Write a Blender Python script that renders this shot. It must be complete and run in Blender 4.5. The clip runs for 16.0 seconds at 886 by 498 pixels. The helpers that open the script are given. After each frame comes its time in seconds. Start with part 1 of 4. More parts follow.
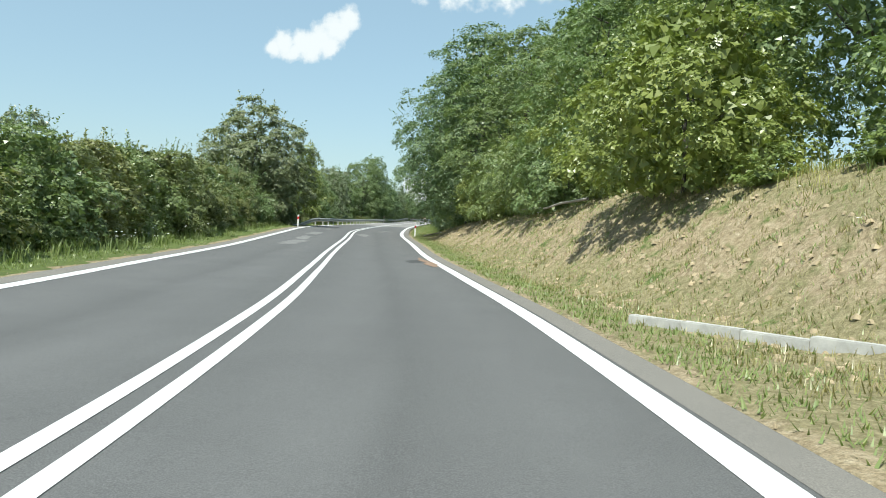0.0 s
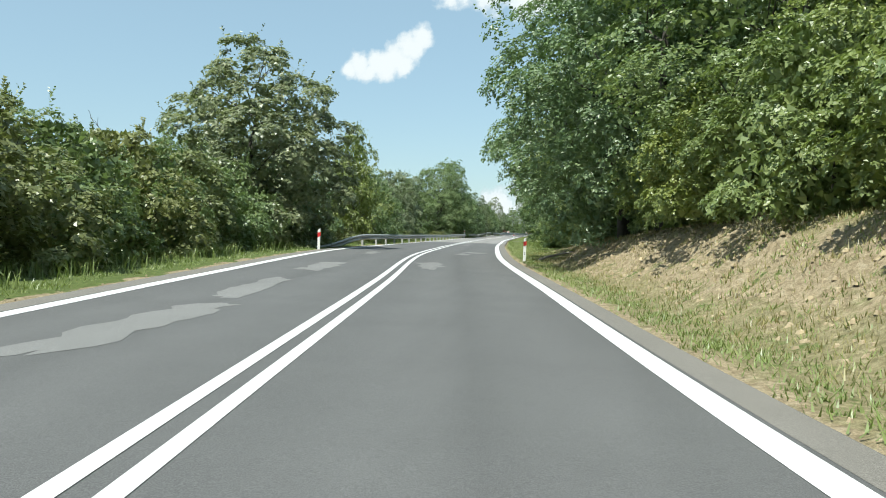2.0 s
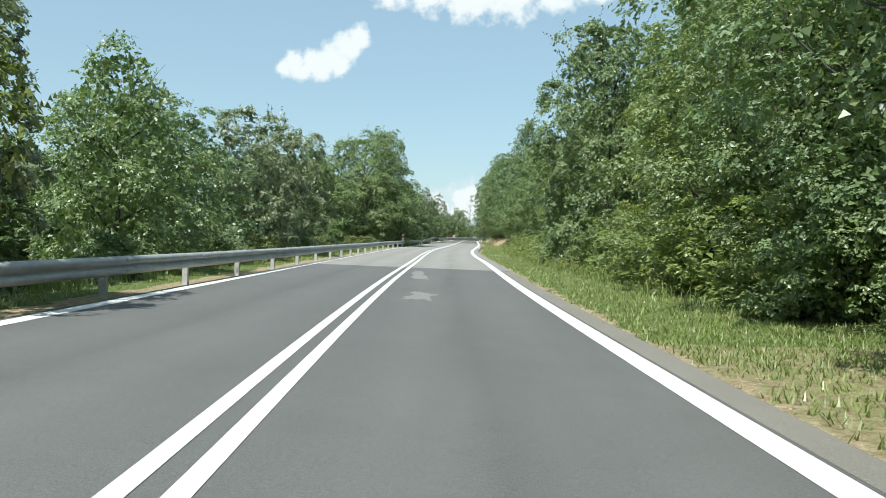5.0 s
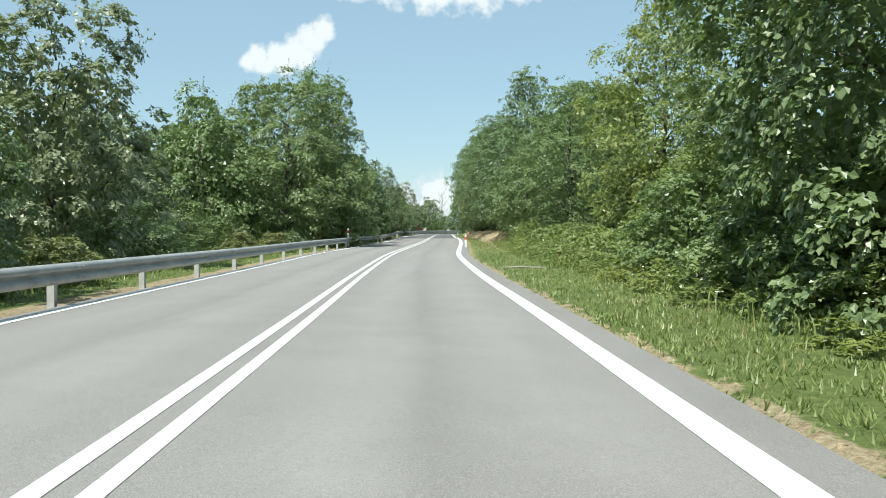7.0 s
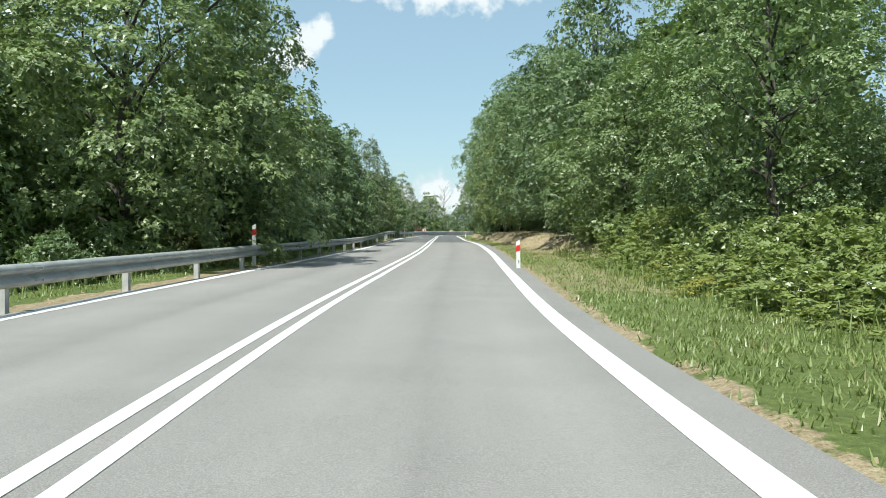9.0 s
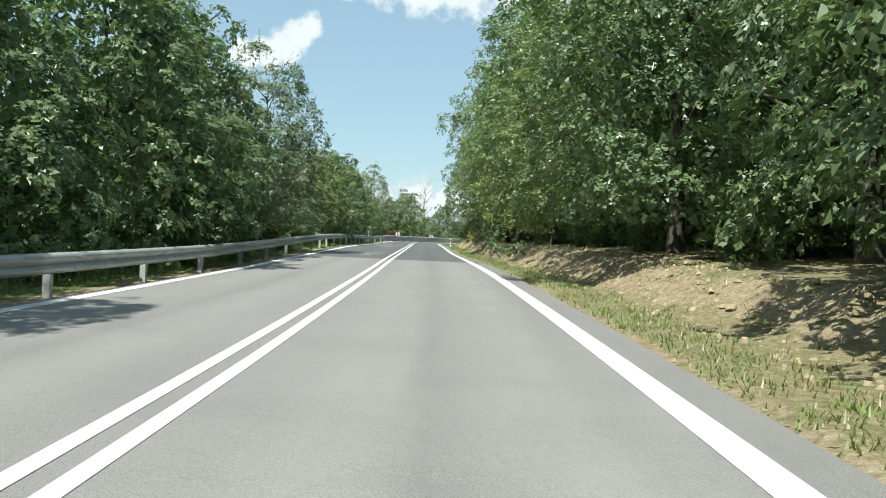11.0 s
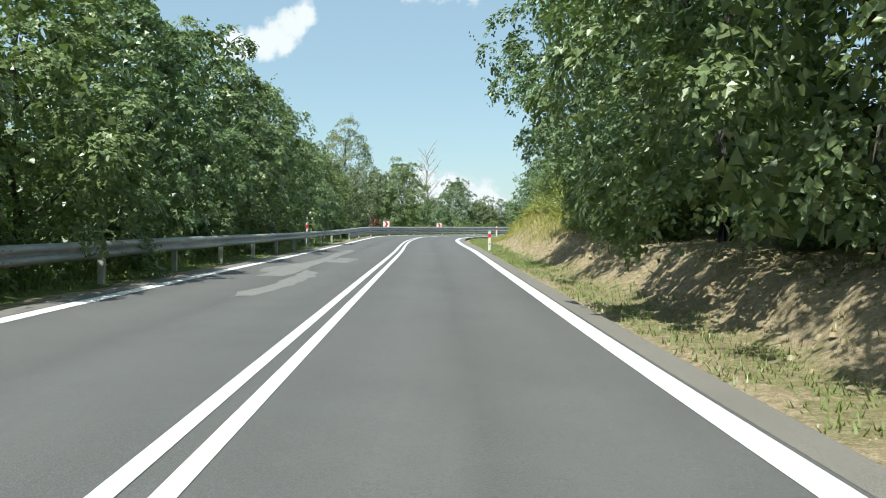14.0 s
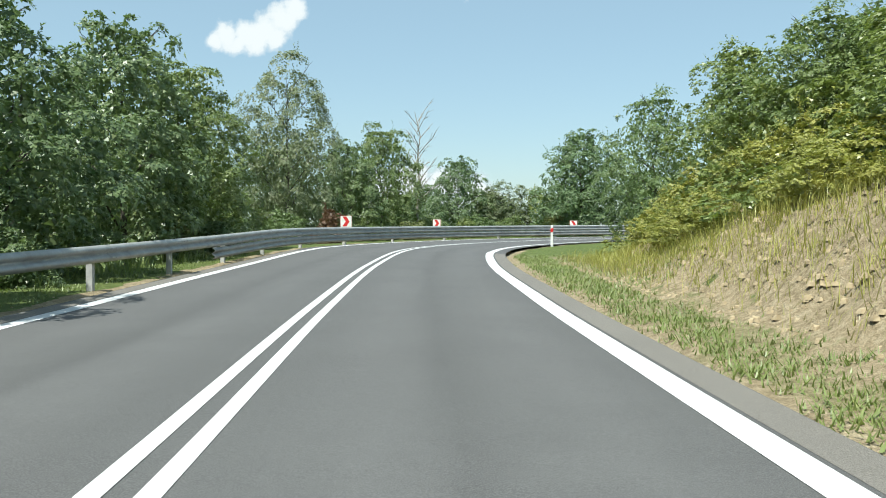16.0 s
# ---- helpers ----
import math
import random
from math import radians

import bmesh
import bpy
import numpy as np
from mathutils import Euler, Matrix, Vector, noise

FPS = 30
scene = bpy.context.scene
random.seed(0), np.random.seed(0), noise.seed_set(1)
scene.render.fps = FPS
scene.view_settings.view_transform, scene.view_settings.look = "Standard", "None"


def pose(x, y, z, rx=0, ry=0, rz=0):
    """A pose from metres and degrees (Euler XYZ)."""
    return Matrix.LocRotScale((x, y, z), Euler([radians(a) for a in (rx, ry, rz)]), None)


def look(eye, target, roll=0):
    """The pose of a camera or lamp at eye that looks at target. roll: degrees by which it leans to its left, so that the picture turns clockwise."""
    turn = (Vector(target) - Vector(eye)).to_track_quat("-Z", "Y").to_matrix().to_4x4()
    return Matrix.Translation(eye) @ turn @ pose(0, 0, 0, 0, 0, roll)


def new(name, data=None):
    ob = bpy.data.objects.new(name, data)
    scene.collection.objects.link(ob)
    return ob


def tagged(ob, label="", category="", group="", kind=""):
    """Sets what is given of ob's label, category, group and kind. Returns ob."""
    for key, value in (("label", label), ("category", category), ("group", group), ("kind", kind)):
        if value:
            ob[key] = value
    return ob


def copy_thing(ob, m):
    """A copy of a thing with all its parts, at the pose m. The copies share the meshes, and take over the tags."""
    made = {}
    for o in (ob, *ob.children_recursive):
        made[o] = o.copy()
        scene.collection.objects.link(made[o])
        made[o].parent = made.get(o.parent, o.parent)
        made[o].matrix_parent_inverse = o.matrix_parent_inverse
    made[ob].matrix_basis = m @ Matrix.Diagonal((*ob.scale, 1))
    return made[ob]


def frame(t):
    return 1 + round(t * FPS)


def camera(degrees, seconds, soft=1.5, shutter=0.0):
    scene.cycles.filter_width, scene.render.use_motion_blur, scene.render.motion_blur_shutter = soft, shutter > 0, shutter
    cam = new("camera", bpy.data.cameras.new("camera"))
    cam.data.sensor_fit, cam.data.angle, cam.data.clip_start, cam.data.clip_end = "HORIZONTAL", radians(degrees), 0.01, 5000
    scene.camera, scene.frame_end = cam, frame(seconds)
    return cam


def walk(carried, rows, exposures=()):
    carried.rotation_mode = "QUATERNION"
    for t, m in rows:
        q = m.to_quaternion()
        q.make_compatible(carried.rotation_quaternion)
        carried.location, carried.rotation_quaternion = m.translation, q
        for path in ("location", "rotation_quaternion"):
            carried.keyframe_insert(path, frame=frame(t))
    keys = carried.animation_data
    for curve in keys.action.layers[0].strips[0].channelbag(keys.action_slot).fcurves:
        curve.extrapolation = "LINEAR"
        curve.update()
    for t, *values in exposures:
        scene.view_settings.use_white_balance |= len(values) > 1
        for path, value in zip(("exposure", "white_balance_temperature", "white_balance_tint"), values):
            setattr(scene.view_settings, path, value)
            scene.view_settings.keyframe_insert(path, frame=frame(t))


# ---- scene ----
cam = camera(58.5, 16.0, 0.95)

PATH = [
    (0, (0.005, 0.001, -0.766), (-0.144, 1.995, -0.807), 2.4),
    (0.5, (-0.735, 6.103, -0.723), (-0.993, 8.086, -0.742), 1.3),
    (1, (-1.722, 12.23, -0.643), (-2.032, 14.206, -0.663), 1.7),
    (1.5, (-2.836, 18.531, -0.583), (-3.181, 20.501, -0.6), 0.9),
    (2, (-4.05, 25.142, -0.521), (-4.399, 27.111, -0.53), 0.6),
    (2.5, (-5.287, 32.026, -0.388), (-5.626, 33.997, -0.397), 0.6),
    (3, (-6.607, 39.191, -0.193), (-6.924, 41.166, -0.196), 0.7),
    (3.5, (-7.959, 46.775, -0.037), (-8.229, 48.756, -0.042), 1.1),
    (4, (-9.111, 54.465, 0.141), (-9.356, 56.451, 0.141), 0.0),
    (4.2, (-9.546, 57.542, 0.218), (-9.784, 59.528, 0.23), 0.4),
    (6.3, (-12.803, 88.561, 0.755), (-12.927, 90.557, 0.739), 0.0),
    (6.5, (-13.023, 91.384, 0.808), (-13.141, 93.38, 0.796), -0.2),
    (7, (-13.534, 98.429, 0.938), (-13.647, 100.426, 0.923), -0.1),
    (7.5, (-14.099, 105.383, 1.042), (-14.208, 107.38, 1.023), -0.2),
    (8, (-14.685, 112.895, 1.173), (-14.79, 114.892, 1.154), 0.6),
    (8.5, (-15.321, 120.567, 1.242), (-15.44, 122.564, 1.222), 0.2),
    (9, (-15.978, 128.462, 1.382), (-16.088, 130.459, 1.369), 0.1),
    (9.2, (-16.195, 131.536, 1.438), (-16.301, 133.534, 1.431), 0.3),
    (11.3, (-17.488, 163.591, 2.108), (-17.545, 165.59, 2.111), 2.8),
    (11.5, (-17.637, 166.694, 2.184), (-17.693, 168.694, 2.188), 2.7),
    (12, (-18.131, 174.443, 2.366), (-18.192, 176.442, 2.358), 1.8),
    (12.5, (-18.608, 182.028, 2.574), (-18.669, 184.027, 2.566), 2.1),
    (13, (-19.007, 190.209, 2.72), (-19.071, 192.208, 2.693), 1.9),
    (13.5, (-19.446, 198.506, 2.798), (-19.513, 200.505, 2.786), 0.5),
    (14, (-19.976, 206.885, 2.998), (-20.046, 208.883, 2.964), 0.4),
    (14.5, (-20.455, 215.361, 3.145), (-20.529, 217.359, 3.117), 0.5),
    (15, (-20.894, 223.861, 3.281), (-20.968, 225.859, 3.261), 1.0),
    (15.5, (-21.359, 232.291, 3.403), (-21.42, 234.29, 3.366), 0.6),
    (16, (-21.729, 240.764, 3.567), (-21.781, 242.763, 3.522), 0.2),
]
walk(cam, [(t, look(eye, target, roll)) for t, eye, target, roll in PATH], [(0, 0.7, 6150, 2), (16, 0.7, 6150, 2)])

# ---- world, sun ----
SUN_EL, SUN_AZ = 60.0, 209.0          # azimuth clockwise from +y
world = bpy.data.worlds.new("world")
scene.world = world
world.use_nodes = True
wn = world.node_tree
sky = wn.nodes.new("ShaderNodeTexSky")
sky.sky_type, sky.sun_disc = "NISHITA", False
sky.sun_elevation, sky.sun_rotation = radians(SUN_EL), radians(SUN_AZ)
sky.air_density, sky.dust_density, sky.ozone_density = 1.1, 0.8, 1.4
haze = wn.nodes.new("ShaderNodeMix")
haze.data_type = "RGBA"
haze.inputs["Factor"].default_value = 0.5
haze.inputs["B"].default_value = (3.05, 4.0, 4.3, 1)          # thin even summer haze over the blue
wn.links.new(sky.outputs[0], haze.inputs["A"])
wn.links.new(haze.outputs["Result"], wn.nodes["Background"].inputs[0])
wn.nodes["Background"].inputs[1].default_value = 0.1
sun = new("sun", bpy.data.lights.new("sun", "SUN"))
sun.data.energy, sun.data.angle, sun.data.color = 4.4, radians(0.55), (1.0, 0.95, 0.87)
to_sun = Vector((math.sin(radians(SUN_AZ)) * math.cos(radians(SUN_EL)), math.cos(radians(SUN_AZ)) * math.cos(radians(SUN_EL)), math.sin(radians(SUN_EL))))
sun.matrix_world = look(to_sun * 100, (0, 0, 0))

# ---- materials ----


def mat(name):
    m = bpy.data.materials.new(name)
    m.use_nodes = True
    return m, m.node_tree, m.node_tree.nodes["Principled BSDF"]


def node(nt, kind, **values):
    n = nt.nodes.new(kind)
    for key, value in values.items():
        if key in n.inputs:
            n.inputs[key].default_value = value
    return n


def mapped(nt, scale=(1, 1, 1)):
    """Object coordinates in metres."""
    tc, mp = nt.nodes.new("ShaderNodeTexCoord"), nt.nodes.new("ShaderNodeMapping")
    mp.inputs["Scale"].default_value = scale
    nt.links.new(tc.outputs["Object"], mp.inputs["Vector"])
    return mp.outputs["Vector"]


def noise_tex(nt, scale, detail=4.0, rough=0.6, vec=None):
    n = node(nt, "ShaderNodeTexNoise", Scale=scale, Detail=detail, Roughness=rough)
    if vec:
        nt.links.new(vec, n.inputs["Vector"])
    return n.outputs["Fac"]


def ramp(nt, fac, stops):
    r = nt.nodes.new("ShaderNodeValToRGB")
    nt.links.new(fac, r.inputs["Fac"])
    while len(r.color_ramp.elements) < len(stops):
        r.color_ramp.elements.new(0.5)
    for e, (at, c) in zip(r.color_ramp.elements, stops):
        e.position, e.color = at, (*c, 1.0) if len(c) == 3 else c
    return r.outputs["Color"]


def mixed(nt, fac, a, b, kind="MIX"):
    m = nt.nodes.new("ShaderNodeMix")
    m.data_type, m.blend_type = "RGBA", kind
    for socket, value in ((m.inputs["Factor"], fac), (m.inputs["A"], a), (m.inputs["B"], b)):
        if hasattr(value, "node"):
            nt.links.new(value, socket)
        elif isinstance(value, (int, float)):
            socket.default_value = value
        else:
            socket.default_value = (*value, 1.0)
    return m.outputs["Result"]


def bump(nt, bsdf, height, strength, distance):
    b = node(nt, "ShaderNodeBump", Strength=strength, Distance=distance)
    nt.links.new(height, b.inputs["Height"])
    nt.links.new(b.outputs["Normal"], bsdf.inputs["Normal"])


def plain(name, colour, rough=0.6, metal=0.0, vary=0.12, scale=6.0, relief=0.002):
    """A material with colour variation at two scales and fine relief."""
    m, nt, b = mat(name)
    v = mapped(nt)
    big, fine = noise_tex(nt, scale, 3, 0.6, v), noise_tex(nt, scale * 14, 3, 0.7, v)
    lo, hi = [c * (1 - vary) for c in colour], [min(1, c * (1 + vary)) for c in colour]
    c = ramp(nt, big, [(0.3, lo), (0.7, hi)])
    c = mixed(nt, ramp(nt, fine, [(0.35, (0, 0, 0)), (0.75, (0.25, 0.25, 0.25))]), c, [x * 0.55 for x in colour])
    nt.links.new(c, b.inputs["Base Color"])
    b.inputs["Roughness"].default_value, b.inputs["Metallic"].default_value = rough, metal
    bump(nt, b, fine, 0.5, relief)
    return m


def asphalt(name, base):
    m, nt, b = mat(name)
    v = mapped(nt)
    grain, stain, long = noise_tex(nt, 110, 2, 0.8, v), noise_tex(nt, 0.7, 5, 0.65, v), noise_tex(nt, 1.0, 3, 0.6, mapped(nt, (1.3, 0.06, 1)))
    c = ramp(nt, stain, [(0.3, [x * 0.86 for x in base]), (0.7, [x * 1.12 for x in base])])
    c = mixed(nt, ramp(nt, long, [(0.38, (0, 0, 0)), (0.7, (0.45, 0.45, 0.45))]), c, [x * 0.74 for x in base])
    spots = noise_tex(nt, 0.35, 6, 0.75, v)
    c = mixed(nt, ramp(nt, spots, [(0.55, (0, 0, 0)), (0.72, (0.5, 0.5, 0.5))]), c, [x * 0.66 for x in base])
    # wheel tracks worn paler, a darker oily strip along the middle of each lane
    at = nt.nodes.new("ShaderNodeAttribute")
    at.attribute_name = "across"
    size = nt.nodes.new("ShaderNodeMath")
    size.operation = "ABSOLUTE"
    nt.links.new(at.outputs["Fac"], size.inputs[0])
    wob = nt.nodes.new("ShaderNodeMath")
    wob.operation = "MULTIPLY_ADD"
    nt.links.new(long, wob.inputs[0])
    wob.inputs[1].default_value = 0.5
    nt.links.new(size.outputs[0], wob.inputs[2])
    quarter = nt.nodes.new("ShaderNodeMath")
    quarter.operation = "MULTIPLY"
    quarter.inputs[1].default_value = 0.25
    nt.links.new(wob.outputs[0], quarter.inputs[0])
    grey = [(0.05, 0.92), (0.2, 0.95), (0.33, 1.1), (0.43, 1.02), (0.5, 0.82), (0.58, 0.98), (0.72, 1.1), (0.86, 0.98), (1.0, 0.86)]
    c = mixed(nt, 1.0, c, ramp(nt, quarter.outputs[0], [(f, (g * 0.9, g * 0.9, g * 0.9)) for f, g in grey]), "MULTIPLY")
    coarse = noise_tex(nt, 26, 3, 0.8, v)
    c = mixed(nt, ramp(nt, coarse, [(0.45, (0, 0, 0)), (0.8, (0.5, 0.5, 0.5))]), c, [x * 0.6 for x in base])
    c = mixed(nt, ramp(nt, grain, [(0.4, (0, 0, 0)), (0.8, (0.7, 0.7, 0.7))]), c, [x * 1.9 for x in base])
    nt.links.new(c, b.inputs["Base Color"])
    b.inputs["Roughness"].default_value = 0.86
    b.inputs["Specular IOR Level"].default_value = 0.35
    bump(nt, b, grain, 0.6, 0.004)
    return m


ASPHALT = asphalt("asphalt", (0.106, 0.105, 0.103))
ASPHALT_PALE = asphalt("asphalt_pale", (0.222, 0.211, 0.199))
DUSTY = asphalt("dusty_asphalt", (0.19, 0.176, 0.155))
PATCH = asphalt("asphalt_patch", (0.19, 0.187, 0.18))
OIL = asphalt("oil_stain", (0.062, 0.062, 0.062))


def road_paint():
    m, nt, b = mat("road_paint")
    v = mapped(nt)
    wear, fine = noise_tex(nt, 3, 5, 0.7, v), noise_tex(nt, 60, 3, 0.7, v)
    c = ramp(nt, wear, [(0.3, (0.52, 0.52, 0.51)), (0.6, (0.66, 0.66, 0.65))])
    c = mixed(nt, ramp(nt, fine, [(0.62, (0, 0, 0)), (0.8, (0.6, 0.6, 0.6))]), c, (0.3, 0.3, 0.29))
    nt.links.new(c, b.inputs["Base Color"])
    b.inputs["Roughness"].default_value = 0.7
    bump(nt, b, fine, 0.5, 0.003)
    return m


PAINT = road_paint()


def ground_material():
    """Grass, dry grass and bare soil, laid out by the mesh's cover attribute (red: bare soil, green: dry grass)."""
    m, nt, b = mat("verge_ground")
    v = mapped(nt)
    at = nt.nodes.new("ShaderNodeVertexColor")
    at.layer_name = "cover"
    sep = nt.nodes.new("ShaderNodeSeparateColor")
    nt.links.new(at.outputs["Color"], sep.inputs["Color"])
    n1, n2, n3 = noise_tex(nt, 1.5, 6, 0.7, v), noise_tex(nt, 9, 4, 0.7, v), noise_tex(nt, 45, 3, 0.7, v)
    green = ramp(nt, n2, [(0.3, (0.07, 0.105, 0.028)), (0.55, (0.13, 0.18, 0.048)), (0.75, (0.24, 0.25, 0.085))])
    dry = ramp(nt, n2, [(0.3, (0.17, 0.15, 0.07)), (0.55, (0.33, 0.285, 0.16)), (0.78, (0.47, 0.42, 0.26))])
    soil = ramp(nt, n2, [(0.28, (0.2, 0.15, 0.09)), (0.5, (0.39, 0.31, 0.195)), (0.75, (0.57, 0.48, 0.335))])

    def mask(channel):
        add = nt.nodes.new("ShaderNodeMath")
        add.operation = "ADD"
        nt.links.new(sep.outputs[channel], add.inputs[0])
        nt.links.new(n1, add.inputs[1])
        return ramp(nt, add.outputs[0], [(0.92, (0, 0, 0)), (1.06, (1, 1, 1))])

    c = mixed(nt, mask("Green"), green, dry)
    c = mixed(nt, mask("Red"), c, soil)
    c = mixed(nt, ramp(nt, n3, [(0.35, (0.5, 0.5, 0.5)), (0.65, (0, 0, 0))]), c, (0.09, 0.08, 0.045))
    nt.links.new(c, b.inputs["Base Color"])
    b.inputs["Roughness"].default_value = 0.95
    b.inputs["Specular IOR Level"].default_value = 0.15
    mixh = mixed(nt, 0.5, n2, n3)
    bump(nt, b, mixh, 0.9, 0.07)
    return m


GROUND = ground_material()


def leaf_material(name, dark, mid, light):
    m, nt, b = mat(name)
    geo = nt.nodes.new("ShaderNodeNewGeometry")
    info = nt.nodes.new("ShaderNodeObjectInfo")
    low, high = [p * 0.55 + q * 0.45 for p, q in zip(mid, dark)], [p * 0.7 + q * 0.3 for p, q in zip(mid, light)]
    c = ramp(nt, geo.outputs["Random Per Island"], [(0.0, low), (0.5, mid), (0.96, high), (1.0, light)])
    tint = ramp(nt, info.outputs["Random"], [(0.0, (0.93, 0.98, 0.98)), (0.5, (1.0, 1.0, 1.0)), (1.0, (1.1, 1.04, 0.92))])
    c = mixed(nt, 1.0, c, tint, "MULTIPLY")
    n = noise_tex(nt, 0.55, 3, 0.6, mapped(nt))
    c = mixed(nt, ramp(nt, n, [(0.35, (0.4, 0.4, 0.4)), (0.6, (0, 0, 0))]), c, dark)
    nt.links.new(c, b.inputs["Base Color"])
    b.inputs["Roughness"].default_value = 0.4
    b.inputs["Specular IOR Level"].default_value = 0.6
    tr = nt.nodes.new("ShaderNodeBsdfTranslucent")
    boost = mixed(nt, 1.0, c, (1.15, 1.27, 0.75), "MULTIPLY")
    nt.links.new(boost, tr.inputs["Color"])
    mix = nt.nodes.new("ShaderNodeMixShader")
    mix.inputs[0].default_value = 0.3
    nt.links.new(b.outputs[0], mix.inputs[1])
    nt.links.new(tr.outputs[0], mix.inputs[2])
    nt.links.new(mix.outputs[0], nt.nodes["Material Output"].inputs["Surface"])
    return m


LEAF = leaf_material("leaf_green", (0.117, 0.165, 0.063), (0.193, 0.251, 0.097), (0.31, 0.35, 0.151))
LEAF_BRIGHT = leaf_material("leaf_bright", (0.139, 0.18, 0.05), (0.218, 0.264, 0.078), (0.331, 0.36, 0.127))
LEAF_OLIVE = leaf_material("leaf_olive", (0.14, 0.158, 0.06), (0.225, 0.245, 0.095), (0.33, 0.325, 0.145))
LEAF_RED = leaf_material("leaf_reddish", (0.11, 0.06, 0.035), (0.18, 0.1, 0.06), (0.26, 0.17, 0.1))
LEAF_DARK = leaf_material("leaf_dark", (0.1, 0.149, 0.071), (0.163, 0.226, 0.1), (0.286, 0.332, 0.158))
LEAF_GREY = leaf_material("leaf_grey", (0.125, 0.161, 0.091), (0.204, 0.239, 0.137), (0.323, 0.335, 0.213))
GRASS = leaf_material("grass_blade", (0.13, 0.175, 0.055), (0.22, 0.275, 0.09), (0.35, 0.37, 0.16))
DRY_GRASS = leaf_material("dry_grass_blade", (0.2, 0.18, 0.07), (0.34, 0.29, 0.13), (0.48, 0.42, 0.22))
PETAL = plain("white_petal", (0.72, 0.72, 0.66), 0.7)
GOLDEN = leaf_material("goldenrod", (0.228, 0.246, 0.06), (0.33, 0.33, 0.09), (0.48, 0.444, 0.144))
BARK = plain("bark", (0.085, 0.075, 0.06), 0.9, 0, 0.3, 5, 0.02)
BARK_PALE = plain("bark_pale", (0.33, 0.3, 0.26), 0.9, 0, 0.3, 5, 0.015)
STEEL = plain("galvanised_steel", (0.36, 0.37, 0.36), 0.55, 0.4, 0.2, 2.5, 0.001)
POST_STEEL = plain("dull_zinc_post", (0.5, 0.5, 0.48), 0.65, 0.2, 0.2, 4, 0.001)
WHITE = plain("white_plastic", (0.78, 0.78, 0.75), 0.45, 0, 0.06)
RED = plain("red_reflector", (0.62, 0.03, 0.03), 0.4, 0, 0.08)
BLACK = plain("black_print", (0.03, 0.03, 0.03), 0.6)
CONCRETE = plain("concrete", (0.42, 0.41, 0.38), 0.9, 0, 0.2, 4, 0.006)

# ---- helpers for building ----


def mesh_object(name, verts, faces, material, parent=None, label="", smooth=False):
    me = bpy.data.meshes.new(name)
    me.from_pydata(verts, [], faces)
    me.materials.append(material)
    if smooth:
        me.polygons.foreach_set("use_smooth", [True] * len(me.polygons))
    me.update()
    ob = new(name, me)
    if parent:
        ob.parent = parent
    return tagged(ob, label)


def part(name, bm, material, parent=None, label="", smooth=False):
    me = bpy.data.meshes.new(name)
    bm.to_mesh(me)
    bm.free()
    me.materials.append(material)
    if smooth:
        me.polygons.foreach_set("use_smooth", [True] * len(me.polygons))
    ob = new(name, me)
    if parent:
        ob.parent = parent
    return tagged(ob, label)


def box(sx, sy, sz, at=(0, 0, 0), bevel=0.0):
    bm = bmesh.new()
    bmesh.ops.create_cube(bm, size=1.0, matrix=Matrix.Translation(at) @ Matrix.Diagonal((sx, sy, sz, 1)))
    if bevel:
        bmesh.ops.bevel(bm, geom=bm.edges[:], offset=bevel, segments=2, affect="EDGES")
    return bm


def smoothstep(a, b, x):
    t = np.clip((x - a) / (b - a), 0, 1)
    return t * t * (3 - 2 * t)


# ---- the road's line ----
# x, y, z of the centre line and its fall to the right (slope)
NODES = [(-1.2, -60, -2.277, -0.021), (-1.35, -30, -2.127, -0.021), (-1.45, -10, -1.977, -0.021), (-1.75, 0, -1.897, -0.021), (-2.85, 9.1, -1.807, -0.022), (-4.37, 18, -1.711, -0.0245),
         (-6.21, 28.3, -1.585, -0.0249), (-8.22, 41, -1.292, -0.0422), (-10.68, 56, -0.937, -0.0439), (-12.82, 74, -0.638, -0.0325), (-14.33, 88.5, -0.418, -0.0228), (-16.06, 108.2, -0.101, -0.018),
         (-17.37, 122.7, 0.109, -0.0149), (-18.47, 138.2, 0.39, -0.0154), (-18.86, 150, 0.631, -0.0063), (-19.26, 164.6, 0.946, 0.0057), (-19.94, 180, 1.263, 0.0154), (-20.56, 191.6, 1.487, 0.0014),
         (-21.44, 208, 1.749, -0.0255), (-21.82, 215, 1.856, -0.0315), (-22.33, 224.8, 2.014, -0.0261), (-23.2, 241.4, 2.275, -0.0076), (-23.83, 252, 2.477, 0.003), (-24.22, 262, 2.657, 0.0001)]
ARC = (-0.1, 268.5, 24.0)
for a in (4, 14, 24, 34, 44, 54, 64, 74, 84):
    NODES.append((ARC[0] - ARC[2] * math.cos(radians(a)), ARC[1] + ARC[2] * math.sin(radians(a)), 2.81 + a * 0.006, -0.012))
NODES += [(12, 293.5, 3.5, -0.01), (30, 294, 3.8, 0), (60, 295, 4.2, 0), (90, 296, 4.6, 0)]


